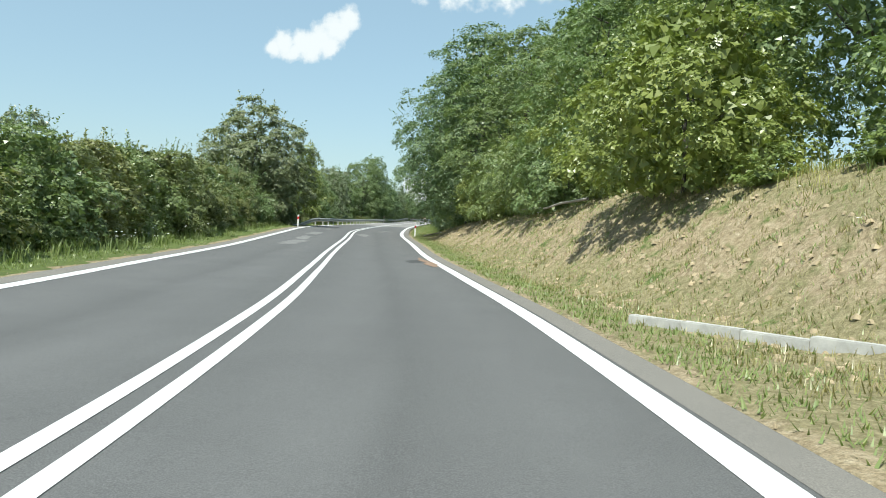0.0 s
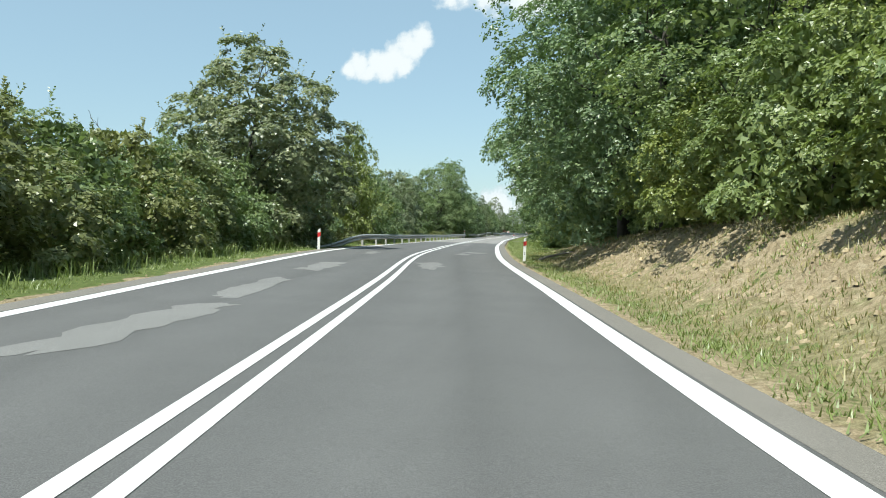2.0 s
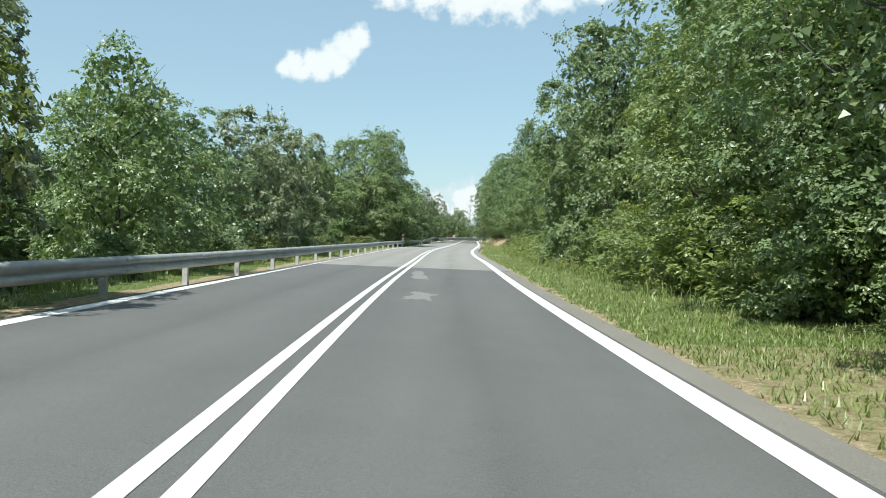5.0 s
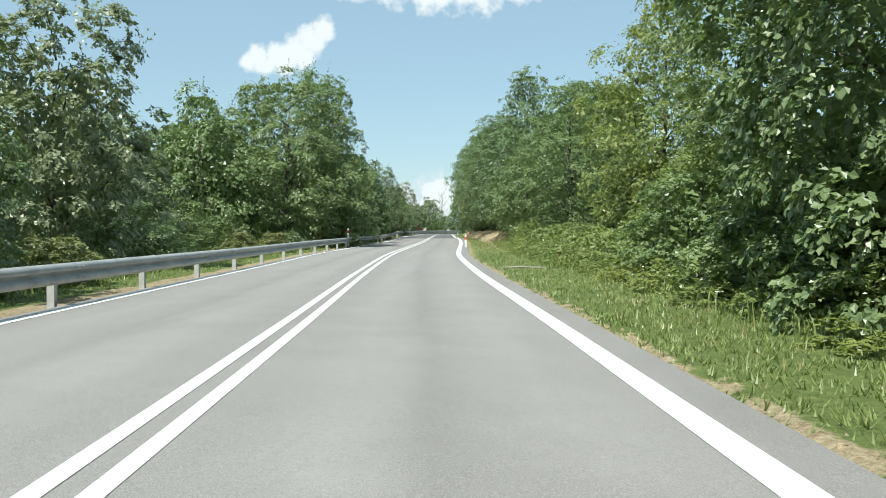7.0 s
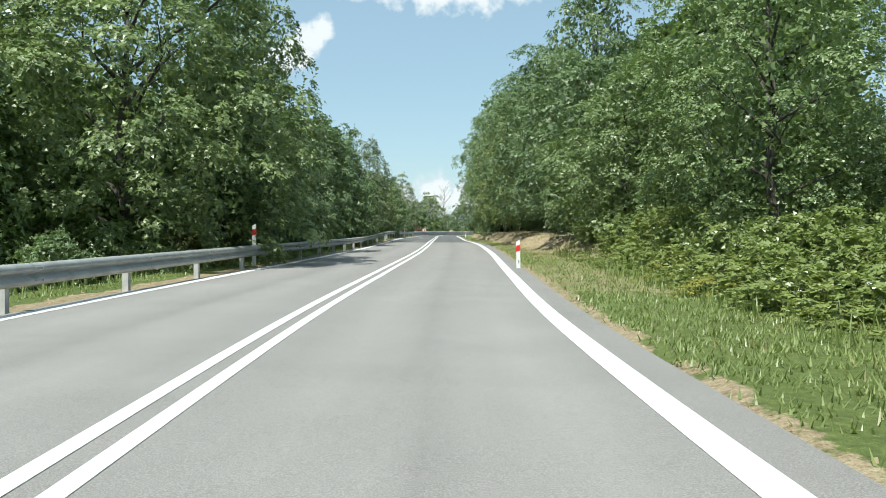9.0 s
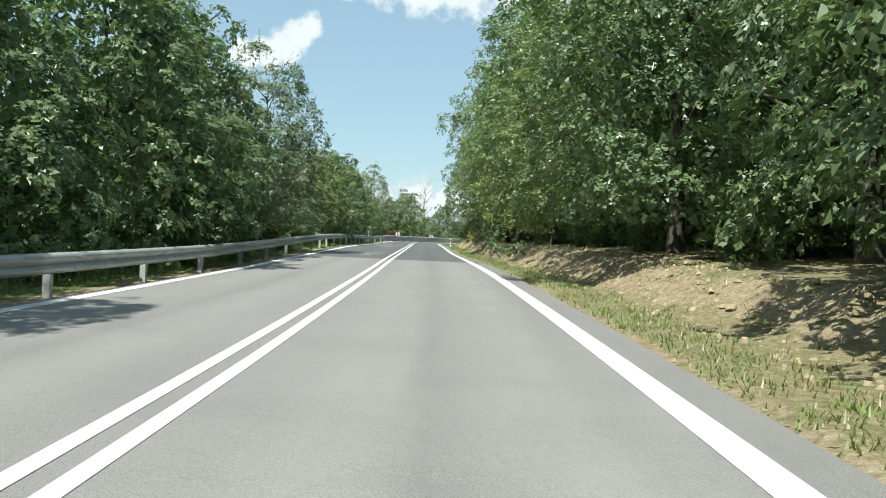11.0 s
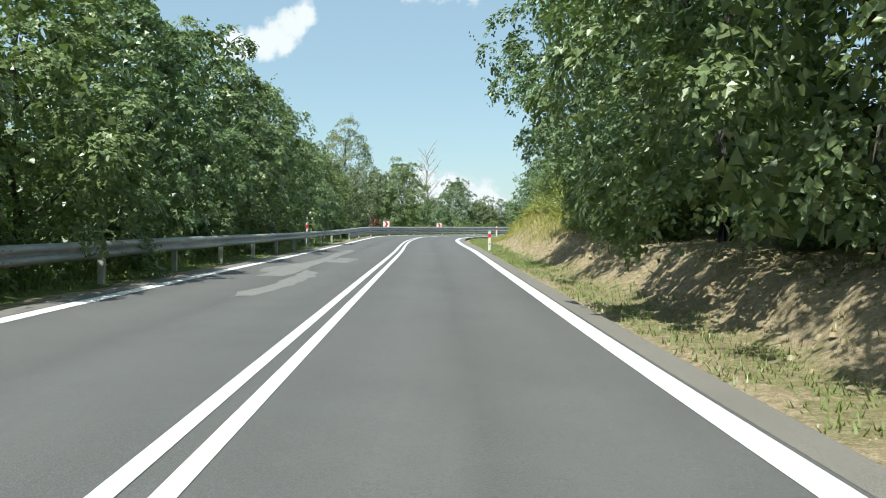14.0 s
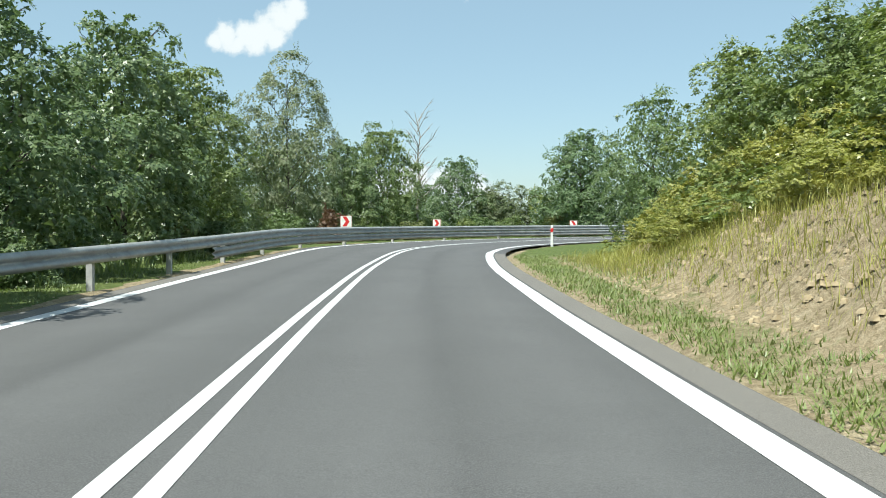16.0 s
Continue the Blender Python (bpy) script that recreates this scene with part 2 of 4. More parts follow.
def catmull(rows, step):
    rows = np.array(rows, float)
    rows = np.vstack([2 * rows[0] - rows[1], rows, 2 * rows[-1] - rows[-2]])
    out = []
    for i in range(1, len(rows) - 2):
        p0, p1, p2, p3 = rows[i - 1:i + 3]
        # centripetal knots keep the line free of loops
        k = [0.0]
        for a, b in ((p0, p1), (p1, p2), (p2, p3)):
            k.append(k[-1] + math.sqrt(np.linalg.norm(b[:3] - a[:3])))
        n = max(2, int(np.linalg.norm(p2[:3] - p1[:3]) / step * 2))
        for t in np.linspace(k[1], k[2], n, endpoint=False):
            a1 = (k[1] - t) / (k[1] - k[0]) * p0 + (t - k[0]) / (k[1] - k[0]) * p1
            a2 = (k[2] - t) / (k[2] - k[1]) * p1 + (t - k[1]) / (k[2] - k[1]) * p2
            a3 = (k[3] - t) / (k[3] - k[2]) * p2 + (t - k[2]) / (k[3] - k[2]) * p3
            b1 = (k[2] - t) / (k[2] - k[0]) * a1 + (t - k[0]) / (k[2] - k[0]) * a2
            b2 = (k[3] - t) / (k[3] - k[1]) * a2 + (t - k[1]) / (k[3] - k[1]) * a3
            out.append((k[2] - t) / (k[2] - k[1]) * b1 + (t - k[1]) / (k[2] - k[1]) * b2)
    out.append(rows[-2])
    out = np.array(out)
    d = np.r_[0, np.cumsum(np.linalg.norm(np.diff(out[:, :2], axis=0), axis=1))]
    s = np.arange(0, d[-1], step)
    return np.stack([np.interp(s, d, out[:, c]) for c in range(4)], 1), s


LINE, S = catmull(NODES, 0.5)
TAN = np.gradient(LINE[:, :2], axis=0)
TAN /= np.linalg.norm(TAN, axis=1)[:, None]
RIGHT = np.stack([TAN[:, 1], -TAN[:, 0]], 1)
S0 = float(np.interp(0, LINE[:400, 1], S[:400]))      # distance at y = 0


def s_of(y):
    """Distance along the road at which its line passes y (before the bend)."""
    k = int(np.argmax(LINE[:, 1] > 270)) or len(S)
    return float(np.interp(y, LINE[:k, 1], S[:k]))


def road_at(s, u, lift=0.0):
    """World point at distance s, u metres right of the centre line, on the road's plane."""
    c = [np.interp(s, S, LINE[:, k]) for k in range(4)]
    r = [np.interp(s, S, RIGHT[:, k]) for k in range(2)]
    return np.stack([c[0] + r[0] * u, c[1] + r[1] * u, c[2] + c[3] * np.clip(u, -5, 5) + lift], -1)


def heading(s):
    """Turn about z of the road at s, degrees (0: along +y)."""
    return math.degrees(math.atan2(-np.interp(s, S, TAN[:, 0]), np.interp(s, S, TAN[:, 1])))


EDGE = 4.05                  # end of the asphalt, usual
# half width between the edge lines, by y: a little narrower towards the sharp bend
WIDTHS = [(-60, 3.5), (244, 3.5), (252, 3.35), (262, 3.3), (280, 3.4)]
HALF = np.interp(np.where(np.arange(len(S)) > np.argmax(LINE[:, 1] > 270), 280, LINE[:, 1]), *np.array(WIDTHS).T)


# end of the asphalt on the left, by y: it stops short where the rail stands close
LEFT_EDGES = [(-60, 4.05), (62, 4.05), (78, 3.74), (185, 3.78), (205, 4.0), (330, 4.05)]
LEFT_EDGE = np.interp(np.where(np.arange(len(S)) > np.argmax(LINE[:, 1] > 270), 330, LINE[:, 1]), *np.array(LEFT_EDGES).T)


def half_at(s):
    return np.interp(s, S, HALF)


# ---- the ground ----
# right bank: y, foot (u), rise, width of the slope, bare soil
BANK_R = [(-60, 4.9, 2.4, 5.0, 0.2), (0, 6.2, 2.2, 4.0, 0.3), (12, 6.3, 2.6, 3.8, 0.34), (19, 5.2, 2.6, 3.9, 0.34), (26, 5.1, 2.1, 3.5, 0.36), (48, 5.2, 1.5, 3.2, 0.45), (56, 5.4, 1.0, 2.6, 0.4), (66, 5.8, 0.9, 3.0, 0.25),
          (80, 7.0, 0.5, 4.0, 0.0), (100, 8.5, 0.4, 5.0, -0.1), (140, 8.5, 0.5, 4.5, -0.1), (158, 6.5, 0.7, 3.0, 0.3), (175, 5.4, 0.8, 1.7, 0.5),
          (200, 5.1, 0.9, 1.7, 0.55), (222, 5.0, 1.0, 1.8, 0.5), (232, 4.9, 1.15, 2.2, 0.5), (242, 4.8, 1.5, 2.7, 0.58), (250, 4.8, 2.0, 3.2, 0.58), (262, 5.8, 2.0, 4.5, 0.5), (270, 8.0, 2.0, 5.0, 0.1), (280, 11.0, 1.6, 5.0, -0.2), (330, 11.0, 1.6, 5.0, -0.2)]
# left side: y, where the fall begins (u), depth, width
FALL_L = [(-60, -7, 0.2, 4), (0, -7, 0.2, 4), (40, -7.0, 0.3, 4), (60, -5.4, 1.0, 4), (100, -5.4, 1.4, 4), (200, -5.4, 1.2, 4), (260, -5.6, 0.8, 5), (330, -6, 0.8, 5)]


def knots(table, col, y):
    rows = np.array(table)
    return np.interp(y, rows[:, 0], rows[:, col])


def rough_noise(x, y, scale, seed=0.0):
    """Cheap smooth noise in -1..1 on arrays."""
    a = np.sin(x * 1.7 / scale + 1.3 * np.sin(y * 1.1 / scale + seed) + seed)
    b = np.sin(y * 1.9 / scale + 1.7 * np.sin(x * 0.9 / scale - seed) + 2 * seed)
    c = np.sin((x + y) * 3.1 / scale + 2.1 * np.sin((x - y) * 1.3 / scale) + seed)
    return (a + b + 0.6 * c) / 2.6


def nearest(x, y):
    """Distance along the road and offset to its right of each point."""
    x, y = np.ravel(x), np.ravel(y)
    s, u = np.empty(len(x)), np.empty(len(x))
    coarse = slice(None, None, 2)
    cx, cy = LINE[coarse, 0], LINE[coarse, 1]
    for a in range(0, len(x), 20000):
        px, py = x[a:a + 20000], y[a:a + 20000]
        k = np.argmin((px[:, None] - cx) ** 2 + (py[:, None] - cy) ** 2, axis=1) * 2
        dx, dy = px - LINE[k, 0], py - LINE[k, 1]
        along = dx * TAN[k, 0] + dy * TAN[k, 1]
        s[a:a + 20000] = np.clip(S[k] + np.clip(along, -1.2, 1.2), 0, S[-1])
        side = np.sign(dx * RIGHT[k, 0] + dy * RIGHT[k, 1])
        u[a:a + 20000] = side * np.hypot(dx, dy)
        near = np.abs(along) < 1.2
        u[a:a + 20000][near] = (dx * RIGHT[k, 0] + dy * RIGHT[k, 1])[near]
    return s, u


def ground_height(x, y):
    x, y = np.ravel(np.asarray(x, float)), np.ravel(np.asarray(y, float))
    s, u = nearest(x, y)
    yy = np.interp(s, S, np.where(S > s_of(269), 280 + 0 * S, LINE[:, 1]))
    base = road_at(s, u)[:, 2]
    foot, rise, width, soil = (knots(BANK_R, k, yy) for k in (1, 2, 3, 4))
    begin, deep, wide = (knots(FALL_L, k, yy) for k in (1, 2, 3))
    n1, n2, n3, n4 = (rough_noise(x, y, *k) for k in ((2.6, 1.0), (0.9, 2.0), (0.45, 4.0), (0.24, 7.0)))
    edge = foot + 0.3 * n1 + 0.22 * n2
    t = smoothstep(0, 1, (u - edge) / width)
    h = rise * t * (1 + 0.12 * n1) + np.clip(u - edge - width, 0, 40) * 0.10
    h += np.where(u > EDGE, 0.03 * n2, 0) + t * (1 - t) * 4 * np.clip(soil + 0.3, 0, 1) * (0.17 * n2 + 0.16 * n3 + 0.15 * n4)
    h -= deep * smoothstep(0, 1, (begin - u) / wide) * (1 + 0.1 * n1) + np.clip(begin - wide - u, 0, 80) * 0.04
    h += np.where(u < -EDGE, 0.03 * n2, 0)
    brink = np.where(u < 0, np.interp(s, S, LEFT_EDGE), EDGE)
    inside = smoothstep(brink + 0.25, brink - 0.05, np.abs(u))
    h = h - 0.05 - 0.10 * inside
    far = smoothstep(120, 700, np.hypot(x + 15, y - 140))
    h = h + far * rough_noise(x, y, 260, 0.5) * 6
    slope_zone = t * (1 - t) * 4
    red = np.clip(soil + 0.35 * (slope_zone - 0.5), -0.3, 0.75) * (u > EDGE)
    dry = np.where(u > EDGE, np.where(soil > 0, 0.58, 0.15), 0.2) + 0.25 * smoothstep(0.7, 0.0, np.abs(u) - EDGE)
    shoulder = smoothstep(0.7, 0.25, np.abs(u) - EDGE) * np.where(u < 0, 0.68, 0.55)
    away = smoothstep(16, 11, np.abs(u))
    return base + h, np.clip(np.maximum(red, shoulder) * away, 0, 1), np.clip(0.2 + (dry - 0.2) * away, 0, 1)


def grow(start, first, count, factor):
    out, step = [], first
    for _ in range(count):
        start += step
        out.append(start)
        step *= factor
    return out


def build_ground():
    xs = np.arange(-36, 26, 0.32)
    ys = np.arange(-12, 318, 0.4)
    out = grow(0, 1.0, 24, 1.32)
    xs = np.r_[[-36 - o for o in out[::-1]], xs, [25.7 + o for o in out]]
    ys = np.r_[[-12 - o for o in out[::-1]], ys, [317.6 + o for o in out]]
    gx, gy = np.meshgrid(xs, ys)
    z, red, dry = ground_height(gx, gy)
    nx, ny = len(xs), len(ys)
    verts = np.stack([gx.ravel(), gy.ravel(), z], 1)
    i = np.arange(nx * ny).reshape(ny, nx)
    quads = np.stack([i[:-1, :-1], i[:-1, 1:], i[1:, 1:], i[1:, :-1]], -1).reshape(-1, 4)
    me = bpy.data.meshes.new("ground")
    me.from_pydata(verts.tolist(), [], quads.tolist())
    col = me.color_attributes.new("cover", "FLOAT_COLOR", "POINT")
    col.data.foreach_set("color", np.stack([red, dry, 0 * red, 0 * red + 1], 1).ravel())
    me.polygons.foreach_set("use_smooth", [True] * len(me.polygons))
    me.materials.append(GROUND)
    return tagged(new("ground", me), "grassy roadside ground with dry bare-soil banks", "ground", kind="structure")


build_ground()


def strip(name, s_list, u0, u1, lift, material, parent=None, label="", cols=1):
    """A strip along the road between two offsets."""
    s_list = np.asarray(s_list)
    us = [u0 + (u1 - u0) * c / cols + 0 * s_list for c in range(cols + 1)]
    wide = half_at(s_list) - 3.5
    pts = np.concatenate([road_at(s_list, u + wide * np.clip(u / 3.3, -1, 1), lift) for u in us])
    n = len(s_list)
    faces = [(c * n + k, (c + 1) * n + k, (c + 1) * n + k + 1, c * n + k + 1) for c in range(cols) for k in range(n - 1)]
    ob = mesh_object(name, pts.tolist(), faces, material, parent, label, True)
    across = ob.data.attributes.new("across", "FLOAT", "POINT")
    across.data.foreach_set("value", np.concatenate(us))
    return ob


def along(a, b, step=0.5):
    return np.r_[np.arange(a, b, step), b]


END = float(S[-1]) - 1
PALE_A, PALE_B = s_of(99.5), s_of(192)
road = tagged(new("road"), "two-lane asphalt road with white edge lines and a double centre line", "road", kind="structure")
for name, a, b, m in (("dark_asphalt", 1, PALE_A, ASPHALT), ("pale_asphalt", PALE_A, PALE_B, ASPHALT_PALE), ("dark_asphalt", PALE_B, END, ASPHALT)):
    strip(name, along(a, b), -np.interp(along(a, b), S, LEFT_EDGE), EDGE, 0.0, m, road, cols=16)
for u, w in ((-3.5, 0.24), (3.5, 0.26)):
    strip("edge_line", along(1, END), u - w / 2, u + w / 2, 0.005, PAINT, road, "solid white edge line")
for u in (-0.09, 0.19):
    strip("centre_line", along(1, END), u - 0.065, u + 0.065, 0.005, PAINT, road, "solid white centre line")

for y0, y1, u0, u1 in ((0, 62, -4.04, -3.66), (205, 269, -3.98, -3.66), (0, 99, 3.68, 4.04), (193, 269, 3.68, 4.04)):
    strip("dusty_margin", along(s_of(y0), s_of(y1)), u0, u1, 0.003, DUSTY, road, "asphalt margin dusted with pale gravel")

# ---- guard rail ----
# y and offset of the rail's posts: it stands close to the edge line at first, further out towards the bend
RAIL = [(-60, -4.9), (60, -4.9), (74, -4.15), (95, -3.84), (140, -3.86), (152, -4.05), (183, -4.08), (197, -4.2), (209, -4.6), (245, -4.65), (255, -4.42), (280, -4.35)]
# post number and y
POSTS = [(0, 70.2), (11, 114.2), (12, 118.2), (14, 126.2), (15.4, 132.2), (16.4, 136.2), (19.4, 148.2), (27, 178.8), (28, 183.1), (34.4, 210.25), (35.4, 214.6), (43, 246.6), (45, 254.8), (47, 263.2)]


def rail_u(s):
    return knots(RAIL, 1, np.interp(s, S, np.where(S > s_of(269), 280 + 0 * S, LINE[:, 1])))


def rail_profile():
    """Depth (towards the road) and height of the W-shaped beam."""
    return [(0.0, 0.33), (0.055, 0.36), (0.08, 0.39), (0.08, 0.42), (0.02, 0.46), (0.0, 0.485), (0.02, 0.51), (0.08, 0.55), (0.08, 0.58), (0.055, 0.61), (0.0, 0.64)]


def build_rail():
    rail = tagged(new("guard_rail"), "galvanised steel guard rail on square posts beside the road", "guard rail")
    start, full, end = s_of(60), s_of(72), END - 5
    prof = rail_profile()
    m = len(prof)

    def lifted(s):
        """The rail's own rise towards the bend, and its fall to the ground at its start."""
        return 0.13 * smoothstep(s_of(172), s_of(205), s) - 0.6 * (1 - smoothstep(start, full, s)) ** 1.3

    def beam(name, a, b, shift, label):
        ss = along(a, b, 1.0)
        us, up = rail_u(ss) + 0.09, lifted(ss)
        verts = [tuple(road_at(s, us[k] + d, max(hgt + up[k] + shift, -0.05 + 0.1 * hgt))) for k, s in enumerate(ss) for d, hgt in prof]
        faces = [(k * m + j, k * m + j + 1, (k + 1) * m + j + 1, (k + 1) * m + j) for k in range(len(ss) - 1) for j in range(m - 1)]
        ob = mesh_object(name, verts, faces, STEEL, rail, label, True)
        ob.modifiers.new("thickness", "SOLIDIFY").thickness = 0.004

    beam("beam", start, end, 0.0, "W-shaped galvanised beam")
    beam("lower_beam", s_of(262), end, -0.335, "second beam set below the first")
    bm = bmesh.new()
    # C-section post with its spacer
    for sx, sy, x, y in ((0.006, 0.1, 0.0, 0.0), (0.11, 0.006, -0.055, 0.05), (0.11, 0.006, -0.055, -0.05)):
        bmesh.ops.create_cube(bm, size=1, matrix=Matrix.Translation((x, y, 0.05)) @ Matrix.Diagonal((sx, sy, 1.10, 1)))
    bmesh.ops.create_cube(bm, size=1, matrix=Matrix.Translation((0.05, 0, 0.485)) @ Matrix.Diagonal((0.09, 0.08, 0.16, 1)))
    post = part("post", bm, POST_STEEL, rail)
    bm = bmesh.new()
    for a, b in zip(prof, prof[1:]):
        bm.faces.new([bm.verts.new((d + 0.006, y, h)) for y, (d, h) in ((-0.16, a), (0.16, a), (0.16, b), (-0.16, b))])
    for h in (0.40, 0.57):
        for y in (-0.1, 0.1):
            bmesh.ops.create_cube(bm, size=1, matrix=Matrix.Translation((0.09, y, h)) @ Matrix.Diagonal((0.02, 0.03, 0.03, 1)))
    lap = part("lap_joint", bm, STEEL, rail, "bolted overlap of two beams")
    spots = [s_of(float(np.interp(n, *np.array(POSTS).T))) + 0.25 for n in np.arange(-1, 47.5)[1:]]
    while spots[-1] < end - 4:
        spots.append(spots[-1] + 4.1)
    for n, s in enumerate(spots):
        at, turn, up = road_at(s, float(rail_u(s))), heading(s), float(lifted(s))
        ob = post if n == 0 else new("post", post.data)
        ob.parent = rail
        ob.matrix_basis = pose(at[0], at[1], at[2] + up, 0, 0, turn)
        at = road_at(s + 0.5, float(rail_u(s + 0.5)) + 0.09)
        ob = lap if n == 0 else new("lap_joint", lap.data)
        ob.parent = rail
        ob.matrix_basis = pose(at[0], at[1], at[2] + float(lifted(s + 0.5)), 0, 0, turn)
    return rail


build_rail()

# ---- delineator posts ----


def build_delineator(digit=""):
    """A flat white post with a slanted red band, standing with its face to -y."""
    top = tagged(new("delineator_post"), "white plastic roadside post with a slanted red reflector band", "roadside post")
    bm = bmesh.new()
    prof = [(-0.06, 0.0), (-0.045, 0.03), (0.045, 0.03), (0.06, 0.0), (0.05, -0.012), (-0.05, -0.012)]
    rings = []
    for z, k in ((-0.25, 1.0), (0.92, 1.0), (0.98, 0.96)):
        rings.append([bm.verts.new((x * k, y, z + (0.03 * (x / 0.06) if z > 0.8 else 0))) for x, y in prof])
    for a, b in zip(rings, rings[1:]):
        for i in range(len(prof)):
            bm.faces.new((a[i], a[(i + 1) % 6], b[(i + 1) % 6], b[i]))
    bm.faces.new(rings[-1])
    bmesh.ops.recalc_face_normals(bm, faces=bm.faces[:])
    body = part("body", bm, WHITE, top)
    bm = bmesh.new()
    vs = [bm.verts.new(v) for v in ((-0.062, -0.016, 0.64), (0.062, -0.016, 0.68), (0.062, -0.016, 0.86), (-0.062, -0.016, 0.82))]
    bm.faces.new(vs)
    g = bmesh.ops.extrude_face_region(bm, geom=bm.faces[:])
    bmesh.ops.translate(bm, verts=[v for v in g["geom"] if isinstance(v, bmesh.types.BMVert)], vec=(0, 0.05, 0))
    bmesh.ops.recalc_face_normals(bm, faces=bm.faces[:])
    part("red_band", bm, RED, body, "slanted red reflective band")
    if digit:
        cu = bpy.data.curves.new("digit", "FONT")
        cu.body, cu.size, cu.align_x, cu.extrude = digit, 0.14, "CENTER", 0.001
        tmp = bpy.data.objects.new("digit", cu)
        scene.collection.objects.link(tmp)
        me = bpy.data.meshes.new_from_object(tmp.evaluated_get(bpy.context.evaluated_depsgraph_get()))
        bpy.data.objects.remove(tmp)
        me.materials.clear()
        me.materials.append(BLACK)
        ob = new("digit", me)
        ob.parent = body
        ob.matrix_basis = pose(0, -0.017, 0.3, 90, 0, 0)
        tagged(ob, "black printed digit")
    return top


def on_ground(x, y):
    return float(ground_height([x], [y])[0][0])


plain_post = None
for y, u, digit, lean in ((57.2, 4.45, "2", 2), (152.1, 3.9, "3", -1), (245.1, 4.36, "4", 0), (57.2, -4.08, "", 1), (152.6, -4.2, "", 0), (246.9, -4.72, "", 0)):
    s = s_of(y)
    p = road_at(s, u)
    # behind the rail the posts stand higher, fixed to its back
    lift = 0.33 if u < 0 and y > 100 else 0.0
    m = pose(p[0], p[1], on_ground(p[0], p[1]) + lift, 0, lean, heading(s))
    if digit:
        build_delineator(digit).matrix_basis = m
    elif plain_post is None:
        plain_post = build_delineator()
        plain_post.matrix_basis = m
        tagged(plain_post, group="posts without a digit")
    else:
        copy_thing(plain_post, m)
copy_thing(plain_post, pose(-17.7, 277.0, on_ground(-17.7, 277.0), 0, 0, 0))

# ---- chevron signs ----


def build_chevron():
    sign = tagged(new("chevron_sign"), "square red and white chevron bend sign on a steel post", "road sign", "bend signs")
    plate = part("plate", box(0.64, 0.02, 0.64, (0, 0, 1.35), 0.004), WHITE, sign)
    part("post", box(0.05, 0.05, 2.9, (0, 0.04, 0.22), 0.006), STEEL, sign)
    bm = bmesh.new()
    for shape in ([(-0.2, 0.28), (0.02, 0.28), (0.2, 0), (-0.02, 0)], [(-0.02, 0), (0.2, 0), (0.02, -0.28), (-0.2, -0.28)]):
        bm.faces.new([bm.verts.new((x, -0.014, 1.35 + z)) for x, z in reversed(shape)])
    part("chevron", bm, RED, plate, "red arrow pointing along the bend")
    bm = bmesh.new()
    for sx in (-1, 1):
        bmesh.ops.create_cube(bm, size=1, matrix=Matrix.Translation((sx * 0.317, 0, 1.35)) @ Matrix.Diagonal((0.012, 0.03, 0.65, 1)))
        bmesh.ops.create_cube(bm, size=1, matrix=Matrix.Translation((0, 0, 1.35 + sx * 0.317)) @ Matrix.Diagonal((0.65, 0.03, 0.012, 1)))
    part("rim", bm, RED, plate, "narrow red rim")
    return sign


chevron = build_chevron()
CHEVRONS = [(-28.4, 285.5, 5), (-23.9, 304.5, -8), (-12.3, 309, -18)]
chevron.matrix_basis = pose(CHEVRONS[0][0], CHEVRONS[0][1], 2.75, 0, 0, CHEVRONS[0][2])
for x, y, a in CHEVRONS[1:]:
    copy_thing(chevron, pose(x, y, 2.85, 0, 0, a))

# ---- trees and bushes ----


def tube(path, radii, sides=6):
    verts, faces = [], []
    path = [Vector(p) for p in path]
    for i, (p, r) in enumerate(zip(path, radii)):
        d = (path[min(i + 1, len(path) - 1)] - path[max(i - 1, 0)]).normalized()
        q = d.to_track_quat("Z", "Y")
        for k in range(sides):
            a = 2 * math.pi * k / sides
            verts.append(p + q @ Vector((r * math.cos(a), r * math.sin(a), 0)))
    for i in range(len(path) - 1):
        for k in range(sides):
            a, b = i * sides + k, i * sides + (k + 1) % sides
            faces.append((a, b, b + sides, a + sides))
    return verts, faces


